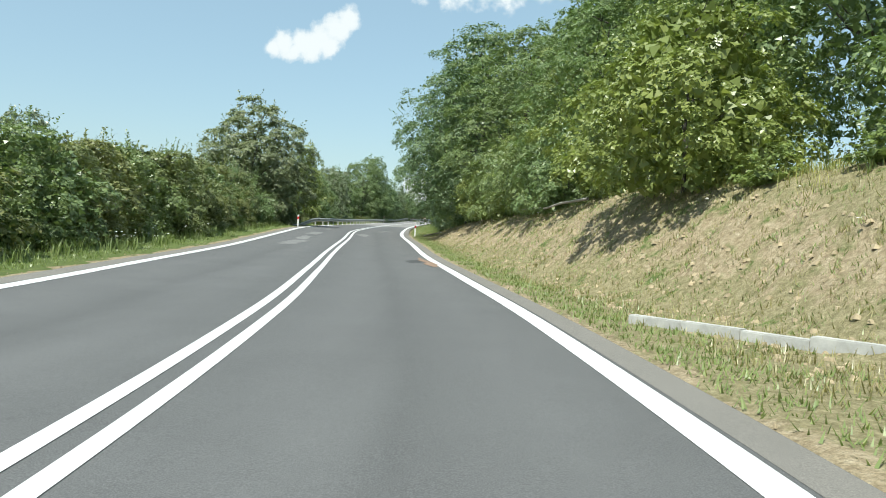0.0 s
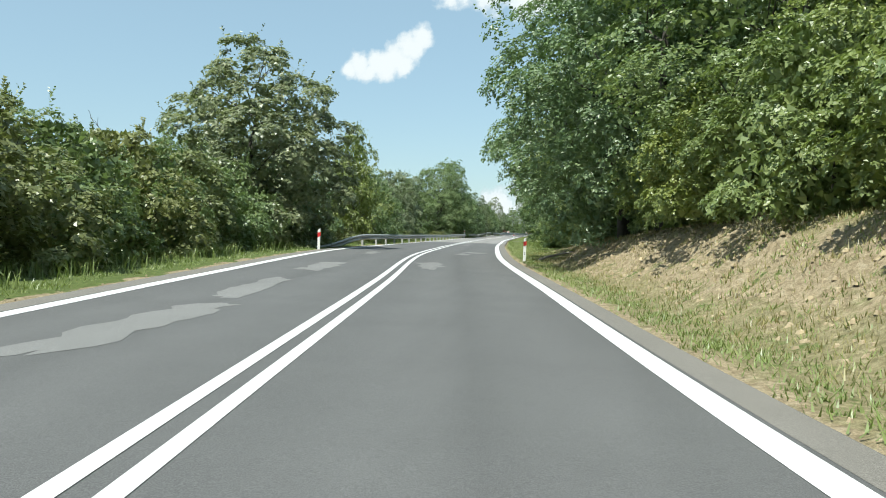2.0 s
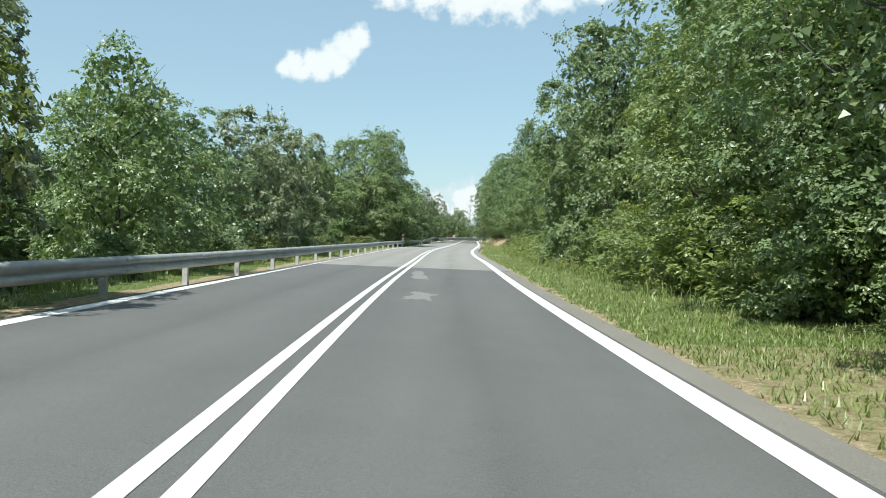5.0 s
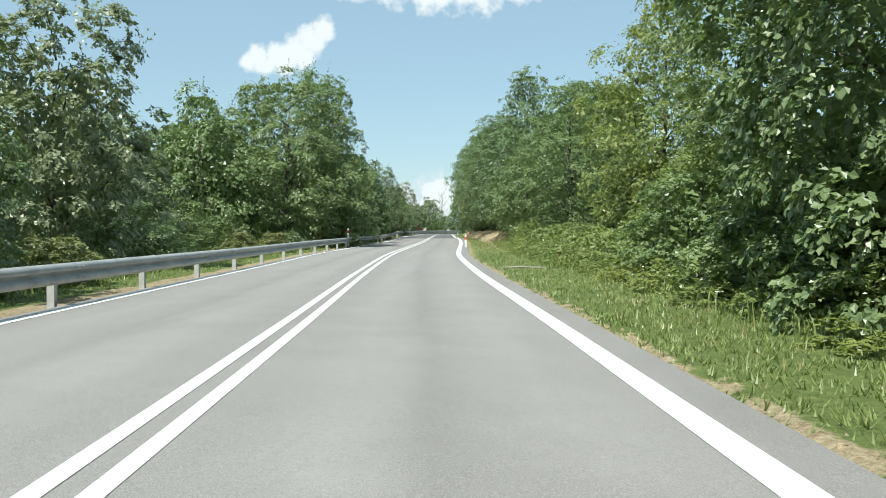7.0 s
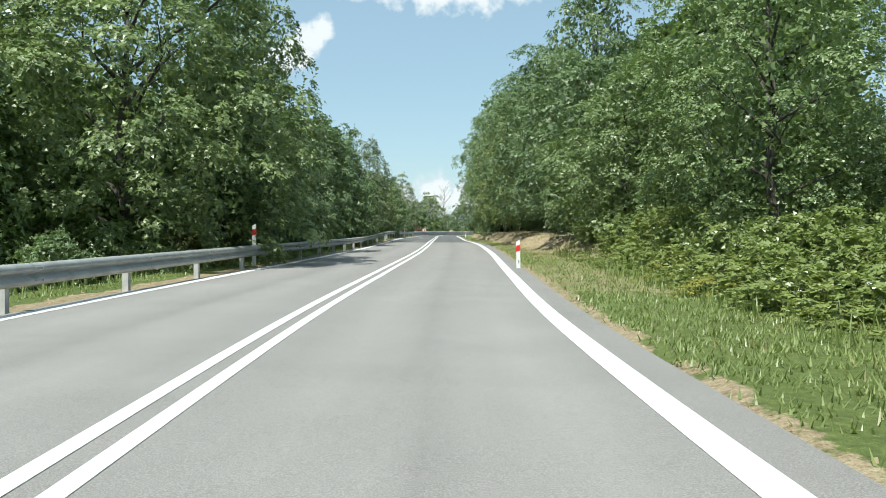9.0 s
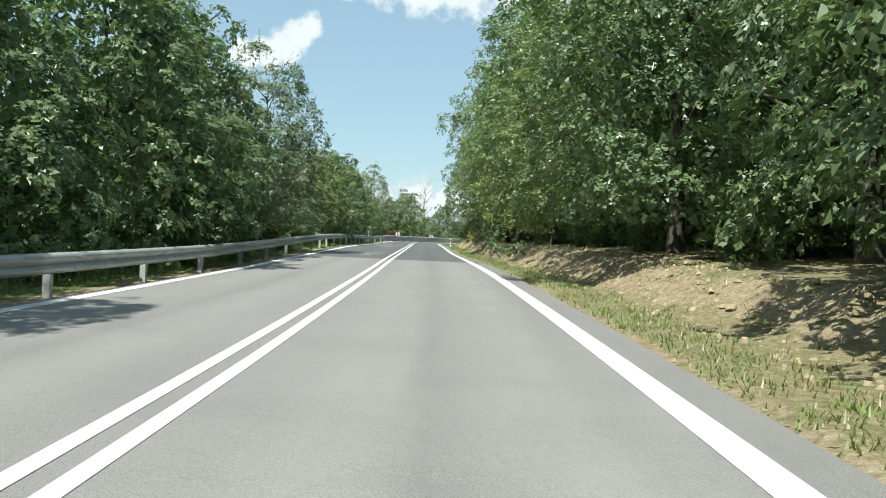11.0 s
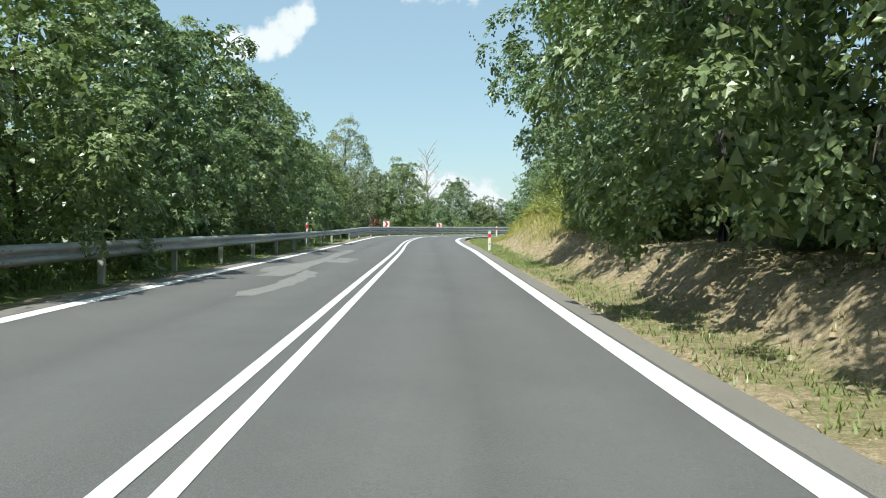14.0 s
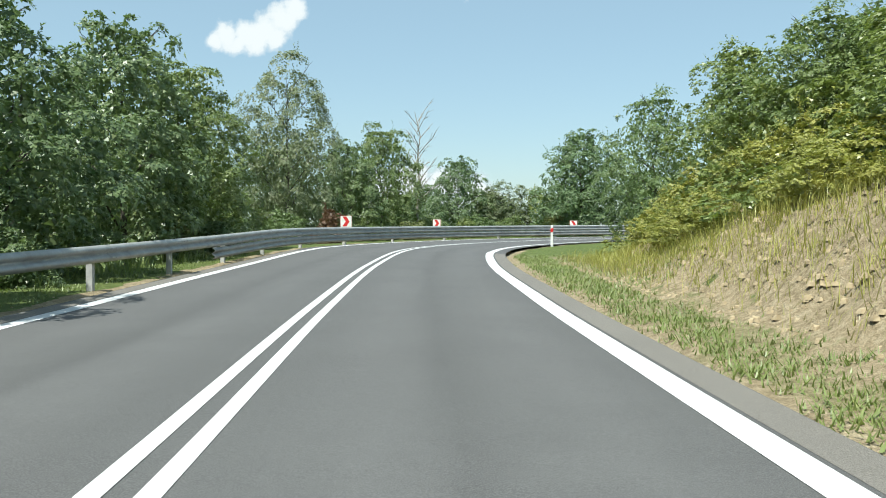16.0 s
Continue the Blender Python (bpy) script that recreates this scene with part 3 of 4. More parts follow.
def wood(rng, height, radius, low, thick, limbs, bare=False):
    """Trunk and tapered limbs, as one list of tubes."""
    verts, faces = [], []

    def add(path, radii, sides=6):
        v, f = tube(path, radii, sides)
        n = len(verts)
        verts.extend(v)
        faces.extend(tuple(i + n for i in q) for q in f)

    trunk = [(rng.uniform(-.03, .03) * height * k / 6, rng.uniform(-.03, .03) * height * k / 6, -0.4 + (height * (0.9 if bare else 0.8) + 0.4) * k / 6) for k in range(7)]
    add(trunk, [thick * (1.25 if k == 0 else 1) * (1 - 0.145 * k) for k in range(7)], 8)
    for n in range(limbs):
        z0 = height * (low + (0.85 - low) * (n + rng.random()) / limbs)
        k = min(5, int(z0 / (height * 0.9) * 6))
        base = Vector(trunk[k]).lerp(Vector(trunk[k + 1]), 0.5)
        base.z = z0
        a = n * 2.4 + rng.uniform(-.5, .5)
        long = radius * (0.62 if bare else 0.5) * (1.1 - 0.5 * z0 / height) * rng.uniform(0.7, 1.15)
        rise = rng.uniform(0.35, 0.9) * (1.6 if bare else 1)
        mid = base + Vector((math.cos(a) * long * .5, math.sin(a) * long * .5, long * rise * .55 + 0.1))
        tip = base + Vector((math.cos(a) * long, math.sin(a) * long, long * rise + 0.2))
        r = thick * 0.42 * (1 - 0.5 * z0 / height)
        add([base, mid, tip], [r, r * .6, r * .15], 5)
        for _ in range(3 if not bare else 6):
            b2 = mid.lerp(tip, rng.random())
            a2 = a + rng.uniform(-1.1, 1.1)
            l2 = long * rng.uniform(0.3, 0.6)
            t2 = b2 + Vector((math.cos(a2) * l2 * .8, math.sin(a2) * l2 * .8, l2 * rng.uniform(0.2, 1.2)))
            add([b2, b2.lerp(t2, .5) + Vector((0, 0, 0.05)), t2], [r * .4, r * .25, r * .08], 4)
    return verts, faces


def place_leaves(rng, p, nrm, axis, size, corners):
    """Folded leaves at p, each with its face along nrm and its midrib along axis."""
    m = len(p)
    nrm = nrm / np.linalg.norm(nrm, axis=1)[:, None]
    axis = axis - (axis * nrm).sum(1)[:, None] * nrm
    axis /= np.linalg.norm(axis, axis=1)[:, None] + 1e-9
    side = np.cross(nrm, axis)
    ln = size * rng.uniform(0.6, 1.3, m)[:, None]
    wd = ln * rng.uniform(0.3, 0.44, m)[:, None]
    fold = nrm * ln * 0.12
    if corners == 3:
        verts = np.stack([p - axis * ln * .35 + side * wd * 1.15, p + axis * ln * .65, p - axis * ln * .35 - side * wd * 1.15], 1).reshape(-1, 3)
    else:
        verts = np.stack([p - axis * ln * .5, p + side * wd + fold, p + axis * ln * .5, p - side * wd + fold], 1).reshape(-1, 3)
    return verts, np.arange(m * corners).reshape(-1, corners)


def sprays(rng, centres, radii, bias, count, size, droop=0.35, corners=4, spray=3, flat=0.7):
    """Leaves in small sprays on the outer, upper shells of the clumps, set alternately along each twig."""
    c, r = np.array(centres), np.array(radii)
    n = max(1, count // spray)
    pick = rng.choice(len(c), n, p=r ** 2 / (r ** 2).sum())
    d = rng.normal(size=(n, 3)) * 0.6 + bias[pick]
    d /= np.linalg.norm(d, axis=1)[:, None]
    dist = r[pick] * np.clip(rng.normal(0.95, 0.13, n), 0.3, 1.35)
    p = c[pick] + d * dist[:, None] * np.array([1, 1, flat])
    nrm = d + rng.normal(size=(n, 3)) * 0.3 + np.array([0, 0, 0.6])
    nrm /= np.linalg.norm(nrm, axis=1)[:, None]
    axis = d * 0.8 + rng.normal(size=(n, 3)) * 0.6
    axis[:, 2] -= droop
    axis -= (axis * nrm).sum(1)[:, None] * nrm
    axis /= np.linalg.norm(axis, axis=1)[:, None] + 1e-9
    k = np.tile(np.arange(spray), n)
    p, nrm, axis = (np.repeat(q, spray, axis=0) for q in (p, nrm, axis))
    m = len(k)
    side = np.cross(nrm, axis)
    turn = np.where(k == spray - 1, 0.0, np.where(k % 2, 1.0, -1.0)) * rng.uniform(0.6, 1.2, m)
    p = p + axis * (size * (0.5 * k - 0.75) * rng.uniform(0.8, 1.2, m))[:, None] + side * (size * 0.42 * np.sin(turn))[:, None]
    axis = axis * np.cos(turn)[:, None] + side * np.sin(turn)[:, None]
    return place_leaves(rng, p, nrm + rng.normal(size=(m, 3)) * 0.28, axis, size, corners)


def shoots(rng, centres, radii, bias, count, length, size, corners):
    """Long leafy shoots that stand out of the crown."""
    c, r = np.array(centres), np.array(radii)
    high = np.argsort(c[:, 2])[len(c) // 3:]
    pick = rng.choice(high, count)
    way = bias[pick] + rng.normal(size=(count, 3)) * 0.3 + np.array([0, 0, 0.45])
    way /= np.linalg.norm(way, axis=1)[:, None]
    base = c[pick] + way * r[pick][:, None] * 0.6
    per = 9
    k = np.tile(np.arange(per), count)
    base, way, long = np.repeat(base, per, 0), np.repeat(way, per, 0), np.repeat(length * rng.uniform(0.5, 1.2, count), per)
    side = np.cross(way, rng.normal(size=(count * per, 3)))
    side /= np.linalg.norm(side, axis=1)[:, None]
    p = base + way * (long * (k + 0.5) / per)[:, None] + side * size * 0.3
    return place_leaves(rng, p, np.cross(way, side) + np.array([0, 0, 0.5]), side + way * 0.6, size * 0.9, corners)


def outline(z, pointed, heavy):
    """Relative half width of a crown at the height z (0 to 1)."""
    return np.sin(math.pi * (0.12 + 0.84 * z) ** 0.75) ** 0.6 * (1 - pointed * z * 0.7) * (1 - heavy * np.clip(1 - z / 0.5, 0, 1) ** 1.3)


def crown_shape(rng, height, radius, low, clumps, pointed, clump, heavy, lobe):
    """Clumps on an uneven crown's outside, which way each faces, and the deep places behind them."""
    grid = np.linspace(0, 1, 200)
    weight = np.cumsum(outline(grid, pointed, heavy) + 0.12)
    ph = rng.uniform(0, 2 * math.pi, 4)

    def sample(n, depth):
        z = np.interp((np.arange(n) + rng.random(n)) / n * weight[-1], weight, grid)
        a = np.arange(n) * 2.39996 + rng.uniform(-0.4, 0.4, n)
        wave = 1 + (1 - lobe) * (0.8 * np.sin(2 * a + ph[0] + 4 * z) + 0.7 * np.sin(3 * a + ph[1] - 6 * z) + 0.6 * np.sin(5 * a + ph[2] + 11 * z))
        rr = radius * outline(z, pointed, heavy) * wave * depth
        top = 1 + (1 - lobe) * 0.35 * np.sin(2 * a + ph[3])
        return z, a, np.stack([rr * np.cos(a), rr * np.sin(a), height * (low + (1.0 - low) * z * np.where(z > 0.6, top, 1.0))], 1)

    # large boughs, each a mound of clumps on its outer and upper side
    boughs = max(8, clumps // 6)
    z, a, b = sample(boughs, np.where(rng.random(boughs) < 0.2, 0.35, rng.uniform(0.6, 0.74, boughs)))
    face = np.stack([np.cos(a) * (1.15 - 0.85 * z), np.sin(a) * (1.15 - 0.85 * z), 0.3 + 0.9 * z], 1)
    size = radius * rng.uniform(0.3, 0.46, boughs) * (1 - 0.3 * z)
    pick = np.arange(clumps) % boughs
    way = rng.normal(size=(clumps, 3)) * 0.7 + face[pick]
    way /= np.linalg.norm(way, axis=1)[:, None]
    c = b[pick] + way * size[pick][:, None] * np.array([1, 1, 0.8]) * rng.uniform(0.8, 1.08, clumps)[:, None]
    radii = radius * clump * 0.72 * rng.uniform(0.6, 1.2, clumps)
    bias = way + np.array([0, 0, 0.3])
    # smaller clumps fill the crown's skin between the boughs
    z, a, skin = sample(clumps, rng.uniform(0.72, 0.92, clumps))
    c = np.concatenate([c, skin])
    radii = np.concatenate([radii, radius * clump * 0.6 * rng.uniform(0.6, 1.15, clumps)])
    bias = np.concatenate([bias, np.stack([np.cos(a), np.sin(a), 0.2 + 1.1 * z], 1)])
    # the crown fills its given height and width
    c[:, :2] *= radius / np.percentile(np.hypot(c[:, 0], c[:, 1]) + radii * 0.7, 96)
    foot = height * low
    c[:, 2] = foot + (c[:, 2] - foot) * (height - foot) / ((c[:, 2] + radii * 0.6).max() - foot)
    c[:, 2] = np.maximum(c[:, 2], radii * 0.4)
    many = int(800 + 900 * radius)
    deep = sample(many, rng.uniform(0.3, 0.7, many))[2]
    deep[:, 2] = np.minimum(deep[:, 2], height * 0.93)
    return c, radii, bias, deep


def build_tree(kind, seed, height, radius, low, clumps, count, size, leaf, thick, limbs, pointed=0.0, label="", category="tree", bark=None, clump=0.3, corners=3, heavy=0.4, lobe=0.85, shoot=40, dense=1.0):
    rng = np.random.default_rng(seed)
    thing = tagged(new(kind), label, category, {"bush": "roadside bushes", "weeds": "weeds on the verge"}.get(category, "roadside trees"))
    v, f = wood(rng, height, radius, max(low, 0.12), thick, limbs)
    mesh_object("trunk", [tuple(p) for p in v], f, bark or BARK, thing, "", True)
    centres, radii, bias, deep = crown_shape(rng, height, radius, low, clumps, pointed, clump, heavy, lobe)
    sets = [sprays(rng, centres, radii, bias, count, size, corners=corners), shoots(rng, centres, radii, bias, shoot, 0.12 * radius + 0.25, size, corners)]
    # larger filler leaves added deep inside block the light and close the crown
    deep = deep[:int(len(deep) * dense)]
    sets.append(place_leaves(rng, deep, rng.normal(size=deep.shape) + deep * np.array([0.5, 0.5, 0]) / radius, rng.normal(size=deep.shape), size * 1.9, 3))
    verts, faces, n = [], [], 0
    for v, f in sets:
        verts.append(v)
        faces += (f + n).tolist()
        n += len(v)
    mesh_object("crown", np.concatenate(verts).tolist(), faces, leaf, thing)
    return thing


B_LABEL = "dense green roadside bush with leafy shoots to the ground"
T_LABEL = "broad leafy deciduous tree with foliage down to the ground"
H_LABEL = "tall dense deciduous tree at the edge of the wood"
SHAPE = {}      # kind: height, radius


def kind_of(key, name, seed, height, radius, *rest, **named):
    SHAPE[key] = (height, radius)
    return build_tree(name, seed, height, radius, *rest, **named)


E_LABEL = "tall leafy tree whose boughs overhang the roadside bank"
R_LABEL = "dense rounded deciduous tree with foliage down to the ground"
A_LABEL = "airy grey-green deciduous tree with gaps in its crown"
Y_LABEL = "light green young deciduous tree with dense foliage"
KINDS = {k[0]: kind_of(*k, **n) for k, n in (
    (("bush_a", "bush", 11, 3.3, 2.2, 0.0, 64, 9500, 0.085, LEAF, 0.06, 7, 0, B_LABEL, "bush"), {"heavy": 0.15}),
    (("bush_b", "bush", 12, 2.8, 2.0, 0.0, 60, 9000, 0.085, LEAF_BRIGHT, 0.05, 7, 0.2, "bright green roadside bush with fresh leafy shoots", "bush"), {"heavy": 0.15}),
    (("bush_c", "bush", 13, 3.6, 2.1, 0.0, 64, 10500, 0.085, LEAF_OLIVE, 0.06, 8, 0.1, "olive-green roadside bush with brownish shoot tips", "bush"), {"heavy": 0.15, "shoot": 60}),
    (("bush_dark", "bush", 17, 2.8, 2.0, 0.0, 50, 4000, 0.1, LEAF_DARK, 0.05, 7, 0.1, "dark green bush growing in the shade behind the guard rail", "bush"), {"heavy": 0.15}),
    (("bush_red", "bush", 16, 2.6, 1.1, 0.0, 24, 1600, 0.09, LEAF_RED, 0.03, 5, 0.1, "small reddish-brown withered bush behind the rail", "bush"), {"heavy": 0.15, "shoot": 12}),
    (("near_a", "bush", 14, 3.2, 2.1, 0.0, 70, 9000, 0.085, LEAF, 0.05, 8, 0, B_LABEL, "bush"), {"heavy": 0.15, "clump": 0.26, "corners": 4}),
    (("near_b", "bush", 15, 3.0, 2.0, 0.0, 70, 9000, 0.085, LEAF_BRIGHT, 0.05, 8, 0.1, "bright green roadside bush with fresh leafy shoots", "bush"), {"heavy": 0.15, "clump": 0.26, "corners": 4}),
    (("weed_a", "weed_clump", 51, 1.1, 0.8, 0.0, 34, 3200, 0.055, GOLDEN, 0.015, 3, 0.3, "yellow-green flowering weeds on the dry bank", "weeds"), {"heavy": 0.15, "shoot": 26, "dense": 0.3}),
    (("weed_b", "weed_clump", 52, 1.0, 0.8, 0.0, 26, 1000, 0.08, LEAF_BRIGHT, 0.015, 3, 0.3, "leafy green weeds and brambles on the verge", "weeds"), {"heavy": 0.15, "shoot": 12, "dense": 0.3}),
    (("tree_a", "tree", 21, 9, 4.0, 0.03, 140, 24000, 0.11, LEAF, 0.17, 12, 0.0, T_LABEL), {"clump": 0.25}),
    (("tree_b", "tree", 22, 8.5, 3.7, 0.03, 130, 22000, 0.11, LEAF_DARK, 0.16, 12, 0.15, T_LABEL), {"clump": 0.25}),
    (("tree_c", "tree", 23, 8, 3.2, 0.04, 120, 26000, 0.12, LEAF_GREY, 0.14, 12, 0.1, A_LABEL), {"lobe": 0.84, "dense": 0.8, "clump": 0.26, "shoot": 90}),
    (("tree_d", "tree", 24, 7, 3.0, 0.02, 100, 17000, 0.105, LEAF_BRIGHT, 0.13, 11, 0.4, Y_LABEL), {"shoot": 90, "lobe": 0.92}),
    (("round_a", "tree", 25, 9, 4.0, 0.0, 180, 32000, 0.12, LEAF, 0.17, 12, 0.0, R_LABEL), {"clump": 0.23, "lobe": 0.93, "shoot": 130}),
    (("round_b", "tree", 26, 8.5, 3.8, 0.0, 170, 30000, 0.12, LEAF_DARK, 0.16, 12, 0.1, R_LABEL), {"clump": 0.23, "lobe": 0.92, "shoot": 60}),
    (("round_c", "tree", 27, 9.5, 4.2, 0.02, 200, 52000, 0.125, LEAF_GREY, 0.16, 12, 0.05, "round grey-green deciduous tree above the hedge"), {"clump": 0.22, "lobe": 0.9, "shoot": 100, "dense": 0.8}),
    (("cherry", "tree", 28, 13.4, 6.5, 0.0, 360, 105000, 0.115, LEAF, 0.3, 16, 0.0, "very broad dense deciduous tree with upright leafy shoots, overhanging the rail"), {"clump": 0.17, "lobe": 0.93, "shoot": 420, "heavy": 0.3}),
    (("tall_a", "tree", 31, 14, 4.6, 0.04, 120, 6000, 0.28, LEAF_DARK, 0.26, 16, 0.1, H_LABEL), {"clump": 0.25}),
    (("tall_b", "tree", 32, 13, 4.3, 0.04, 120, 6000, 0.28, LEAF, 0.24, 16, 0.1, H_LABEL), {"clump": 0.25}),
    (("oak", "tree", 33, 13, 4.2, 0.05, 130, 24000, 0.125, LEAF_DARK, 0.28, 14, 0.1, "tall dark green oak with a bulging crown"), {"clump": 0.27, "lobe": 0.86, "shoot": 0}),
    (("over_a", "tree", 44, 13, 5.4, 0.07, 210, 48000, 0.125, LEAF_DARK, 0.24, 16, 0.2, "big leafy tree whose crown overhangs the bank, shaded beneath"), {"clump": 0.22, "heavy": 0.2, "lobe": 0.92, "corners": 4}),
    (("maple", "tree", 46, 12.5, 5.2, 0.03, 220, 50000, 0.14, LEAF_DARK, 0.26, 16, 0.15, "dense maple with large leaves hanging down to the bank"), {"clump": 0.2, "heavy": 0.2, "lobe": 0.9, "shoot": 160, "corners": 4}),
    (("over_c", "tree", 45, 11, 4.2, 0.16, 130, 36000, 0.11, LEAF_GREY, 0.16, 14, 0.1, "airy grey-green tree leaning out over the guard rail"), {"lobe": 0.85, "dense": 0.6, "shoot": 90}),
    (("edge_a", "tree", 41, 14, 5.0, 0.08, 180, 40000, 0.105, LEAF_DARK, 0.24, 18, 0.2, E_LABEL), {"clump": 0.22, "corners": 4}),
    (("edge_b", "tree", 42, 13, 4.8, 0.08, 180, 40000, 0.105, LEAF, 0.22, 18, 0.2, E_LABEL), {"clump": 0.22, "corners": 4}),
    (("edge_c", "tree", 43, 11, 4.4, 0.06, 160, 36000, 0.1, LEAF_BRIGHT, 0.2, 16, 0.2, E_LABEL), {"clump": 0.23, "corners": 4}),
)}

# kind, y along the road, offset from the centre line, height, radius
TREES = []
rnd = random.Random(5)


def row(kinds, y0, y1, step, u, du, height, radius, dh=0.12):
    y = y0
    while y < y1:
        TREES.append((rnd.choice(kinds), y + rnd.uniform(-.3, .3) * step, u + rnd.uniform(-du, du), height * rnd.uniform(1 - dh, 1 + dh), radius * rnd.uniform(0.9, 1.12)))
        y += step


# left: hedge, then single trees and the row behind the rail
row(["bush_c", "bush_a", "bush_c"], 12, 30, 2.6, -8.1, 0.3, 3.3, 2.3, 0.08)
row(["bush_c", "bush_a", "bush_c"], 31, 38, 2.5, -8.1, 0.3, 3.6, 2.3, 0.06)
row(["bush_c", "bush_a", "bush_c", "bush_b"], 38.5, 46, 2.5, -8.1, 0.3, 3.9, 2.4, 0.06)
row(["bush_c", "bush_a", "bush_c"], 47, 57, 2.5, -8.2, 0.3, 4.2, 2.5, 0.06)
row(["bush_a", "bush_c"], 10, 32, 3.4, -11.8, 0.8, 3.5, 2.4)
row(["bush_a", "bush_c"], 34, 56, 3.6, -11.8, 0.8, 4.1, 2.6)
TREES += [("tree_c", 27, -13.2, 5.6, 2.2), ("tree_c", 30.5, -12.0, 5.0, 1.9), ("tree_c", 23, -15.0, 6.4, 2.4),
          ("round_c", 61.5, -8.2, 10.6, 4.8), ("round_c", 66, -11.0, 7.6, 3.6), ("tree_a", 56, -12.0, 5.2, 3.0), ("bush_a", 57, -8.0, 4.2, 2.4), ("bush_a", 61, -7.6, 3.6, 2.3),
          ("tree_b", 67.5, -8.2, 6.6, 2.9), ("tree_b", 73, -9.2, 6.6, 3.0), ("tree_d", 79.5, -6.7, 8.4, 2.7), ("tree_c", 84, -8.8, 7.2, 2.8), ("tree_a", 90.5, -7.2, 6.7, 2.8),
          ("tree_b", 96, -9.5, 7.2, 3.4), ("tree_b", 102, -9.4, 7.6, 3.2), ("tree_c", 110, -8.2, 8.6, 3.2), ("tree_b", 115.5, -9.6, 7.4, 3.0), ("tree_c", 122.5, -9.4, 9.6, 3.2), ("tree_c", 130, -13.5, 8.0, 3.4),
          ("tree_c", 138.5, -14.8, 8.6, 3.8), ("tree_b", 127, -10.6, 3.8, 2.4), ("tree_b", 134, -10.8, 4.0, 2.6), ("tree_a", 141, -11.4, 4.4, 2.6), ("tree_a", 147, -17.5, 10.0, 4.0),
          ("cherry", 153.5, -8.7, 13.4, 6.5), ("tree_a", 147, -12.5, 11.5, 4.0), ("round_b", 160, -7.4, 9.5, 3.6), ("oak", 163, -7.7, 14.8, 4.0), ("tree_a", 169, -8.8, 10.5, 3.9), ("round_b", 174.5, -8.6, 9.5, 4.0), ("round_b", 180.5, -7.4, 9.6, 4.2), ("round_b", 187, -7.6, 10.0, 4.1), ("round_c", 190.5, -9.4, 10.2, 4.0),
          ("over_c", 195.5, -6.1, 9.4, 3.1), ("round_b", 199.5, -8.6, 7.0, 3.2), ("round_b", 205.5, -7.8, 6.0, 3.0), ("tree_c", 211, -7.8, 5.9, 2.8), ("round_a", 217.5, -7.9, 7.9, 3.4), ("round_a", 223, -7.0, 7.1, 3.3), ("round_b", 229.5, -7.3, 8.4, 3.5),
          ("round_b", 237.5, -7.6, 9.5, 3.9), ("tree_c", 243, -8.0, 7.9, 2.8), ("round_a", 249.5, -7.3, 9.0, 3.2), ("round_b", 257.5, -7.8, 6.7, 2.9), ("round_b", 264.5, -7.8, 7.7, 3.0), ("round_a", 269.5, -8.2, 7.4, 3.0)]
row(["bush_dark", "bush_dark", "bush_c"], 66, 272, 7.3, -6.3, 0.3, 1.3, 1.1)
row(["tall_b", "tall_a"], 66, 112, 9.0, -15.5, 1.2, 6.4, 4.4)
row(["tall_b", "tall_a"], 150, 190, 8.0, -15.5, 1.2, 10.5, 4.8)
row(["tree_b"], 192, 236, 8.0, -14.0, 1.0, 6.0, 3.8)
row(["tall_b", "tall_a"], 238, 272, 8.0, -15.0, 1.2, 6.0, 4.6)
# right: bank top and wood
TREES += [("near_b", 17.5, 8.6, 4.5, 3.0), ("near_b", 23.5, 9.2, 3.8, 2.5), ("bush_a", 12.5, 12.8, 4.0, 2.8), ("bush_b", 9, 13.5, 4.0, 2.6), ("oak", 19, 15.5, 13, 4.8), ("edge_c", 26, 14, 12.5, 4.6), ("oak", 10, 19, 13, 4.6)]
row(["near_a", "near_b"], 27, 50, 2.9, 8.6, 0.4, 3.6, 2.3)
row(["edge_c", "edge_b"], 31, 42, 6.0, 11.0, 0.5, 9.0, 3.8)
row(["tall_a", "tall_b"], 32, 76, 6.0, 15.5, 1.2, 13, 4.8)
TREES += [("edge_b", 43.5, 9.8, 11.0, 4.9), ("over_a", 50.0, 8.3, 12.5, 5.4), ("over_a", 55.5, 8.2, 12.0, 5.4), ("over_a", 61.0, 9.0, 11.5, 5.0), ("edge_c", 67.5, 9.8, 12.0, 5.0), ("edge_b", 74.5, 9.4, 11, 4.8), ("edge_a", 82, 9.8, 11.5, 4.5), ("edge_b", 90, 10.0, 10.5, 4.3), ("edge_c", 97.5, 11.6, 10, 4.2), ("near_b", 101, 9.7, 3.0, 2.2), ("near_b", 104.6, 9.8, 3.0, 2.2), ("maple", 109.5, 9.7, 12.8, 4.7),
          ("edge_b", 94, 13.4, 11.0, 4.2), ("round_b", 99, 13.4, 11.0, 4.4), ("round_a", 106.5, 13.2, 11.5, 4.4), ("edge_b", 119, 12.0, 10.5, 4.0), ("edge_c", 134, 12.8, 12.0, 4.2)]
row(["near_a", "bush_a"], 53, 76, 3.4, 9.4, 0.3, 2.8, 2.1)
row(["near_a", "near_b"], 76, 83, 3.0, 9.0, 0.4, 2.6, 2.1)
row(["near_a", "near_a", "near_b"], 84, 120, 3.4, 9.1, 0.3, 2.8, 2.3)
row(["tree_d", "bush_b"], 122, 136, 4.0, 12.4, 0.5, 3.9, 2.5)
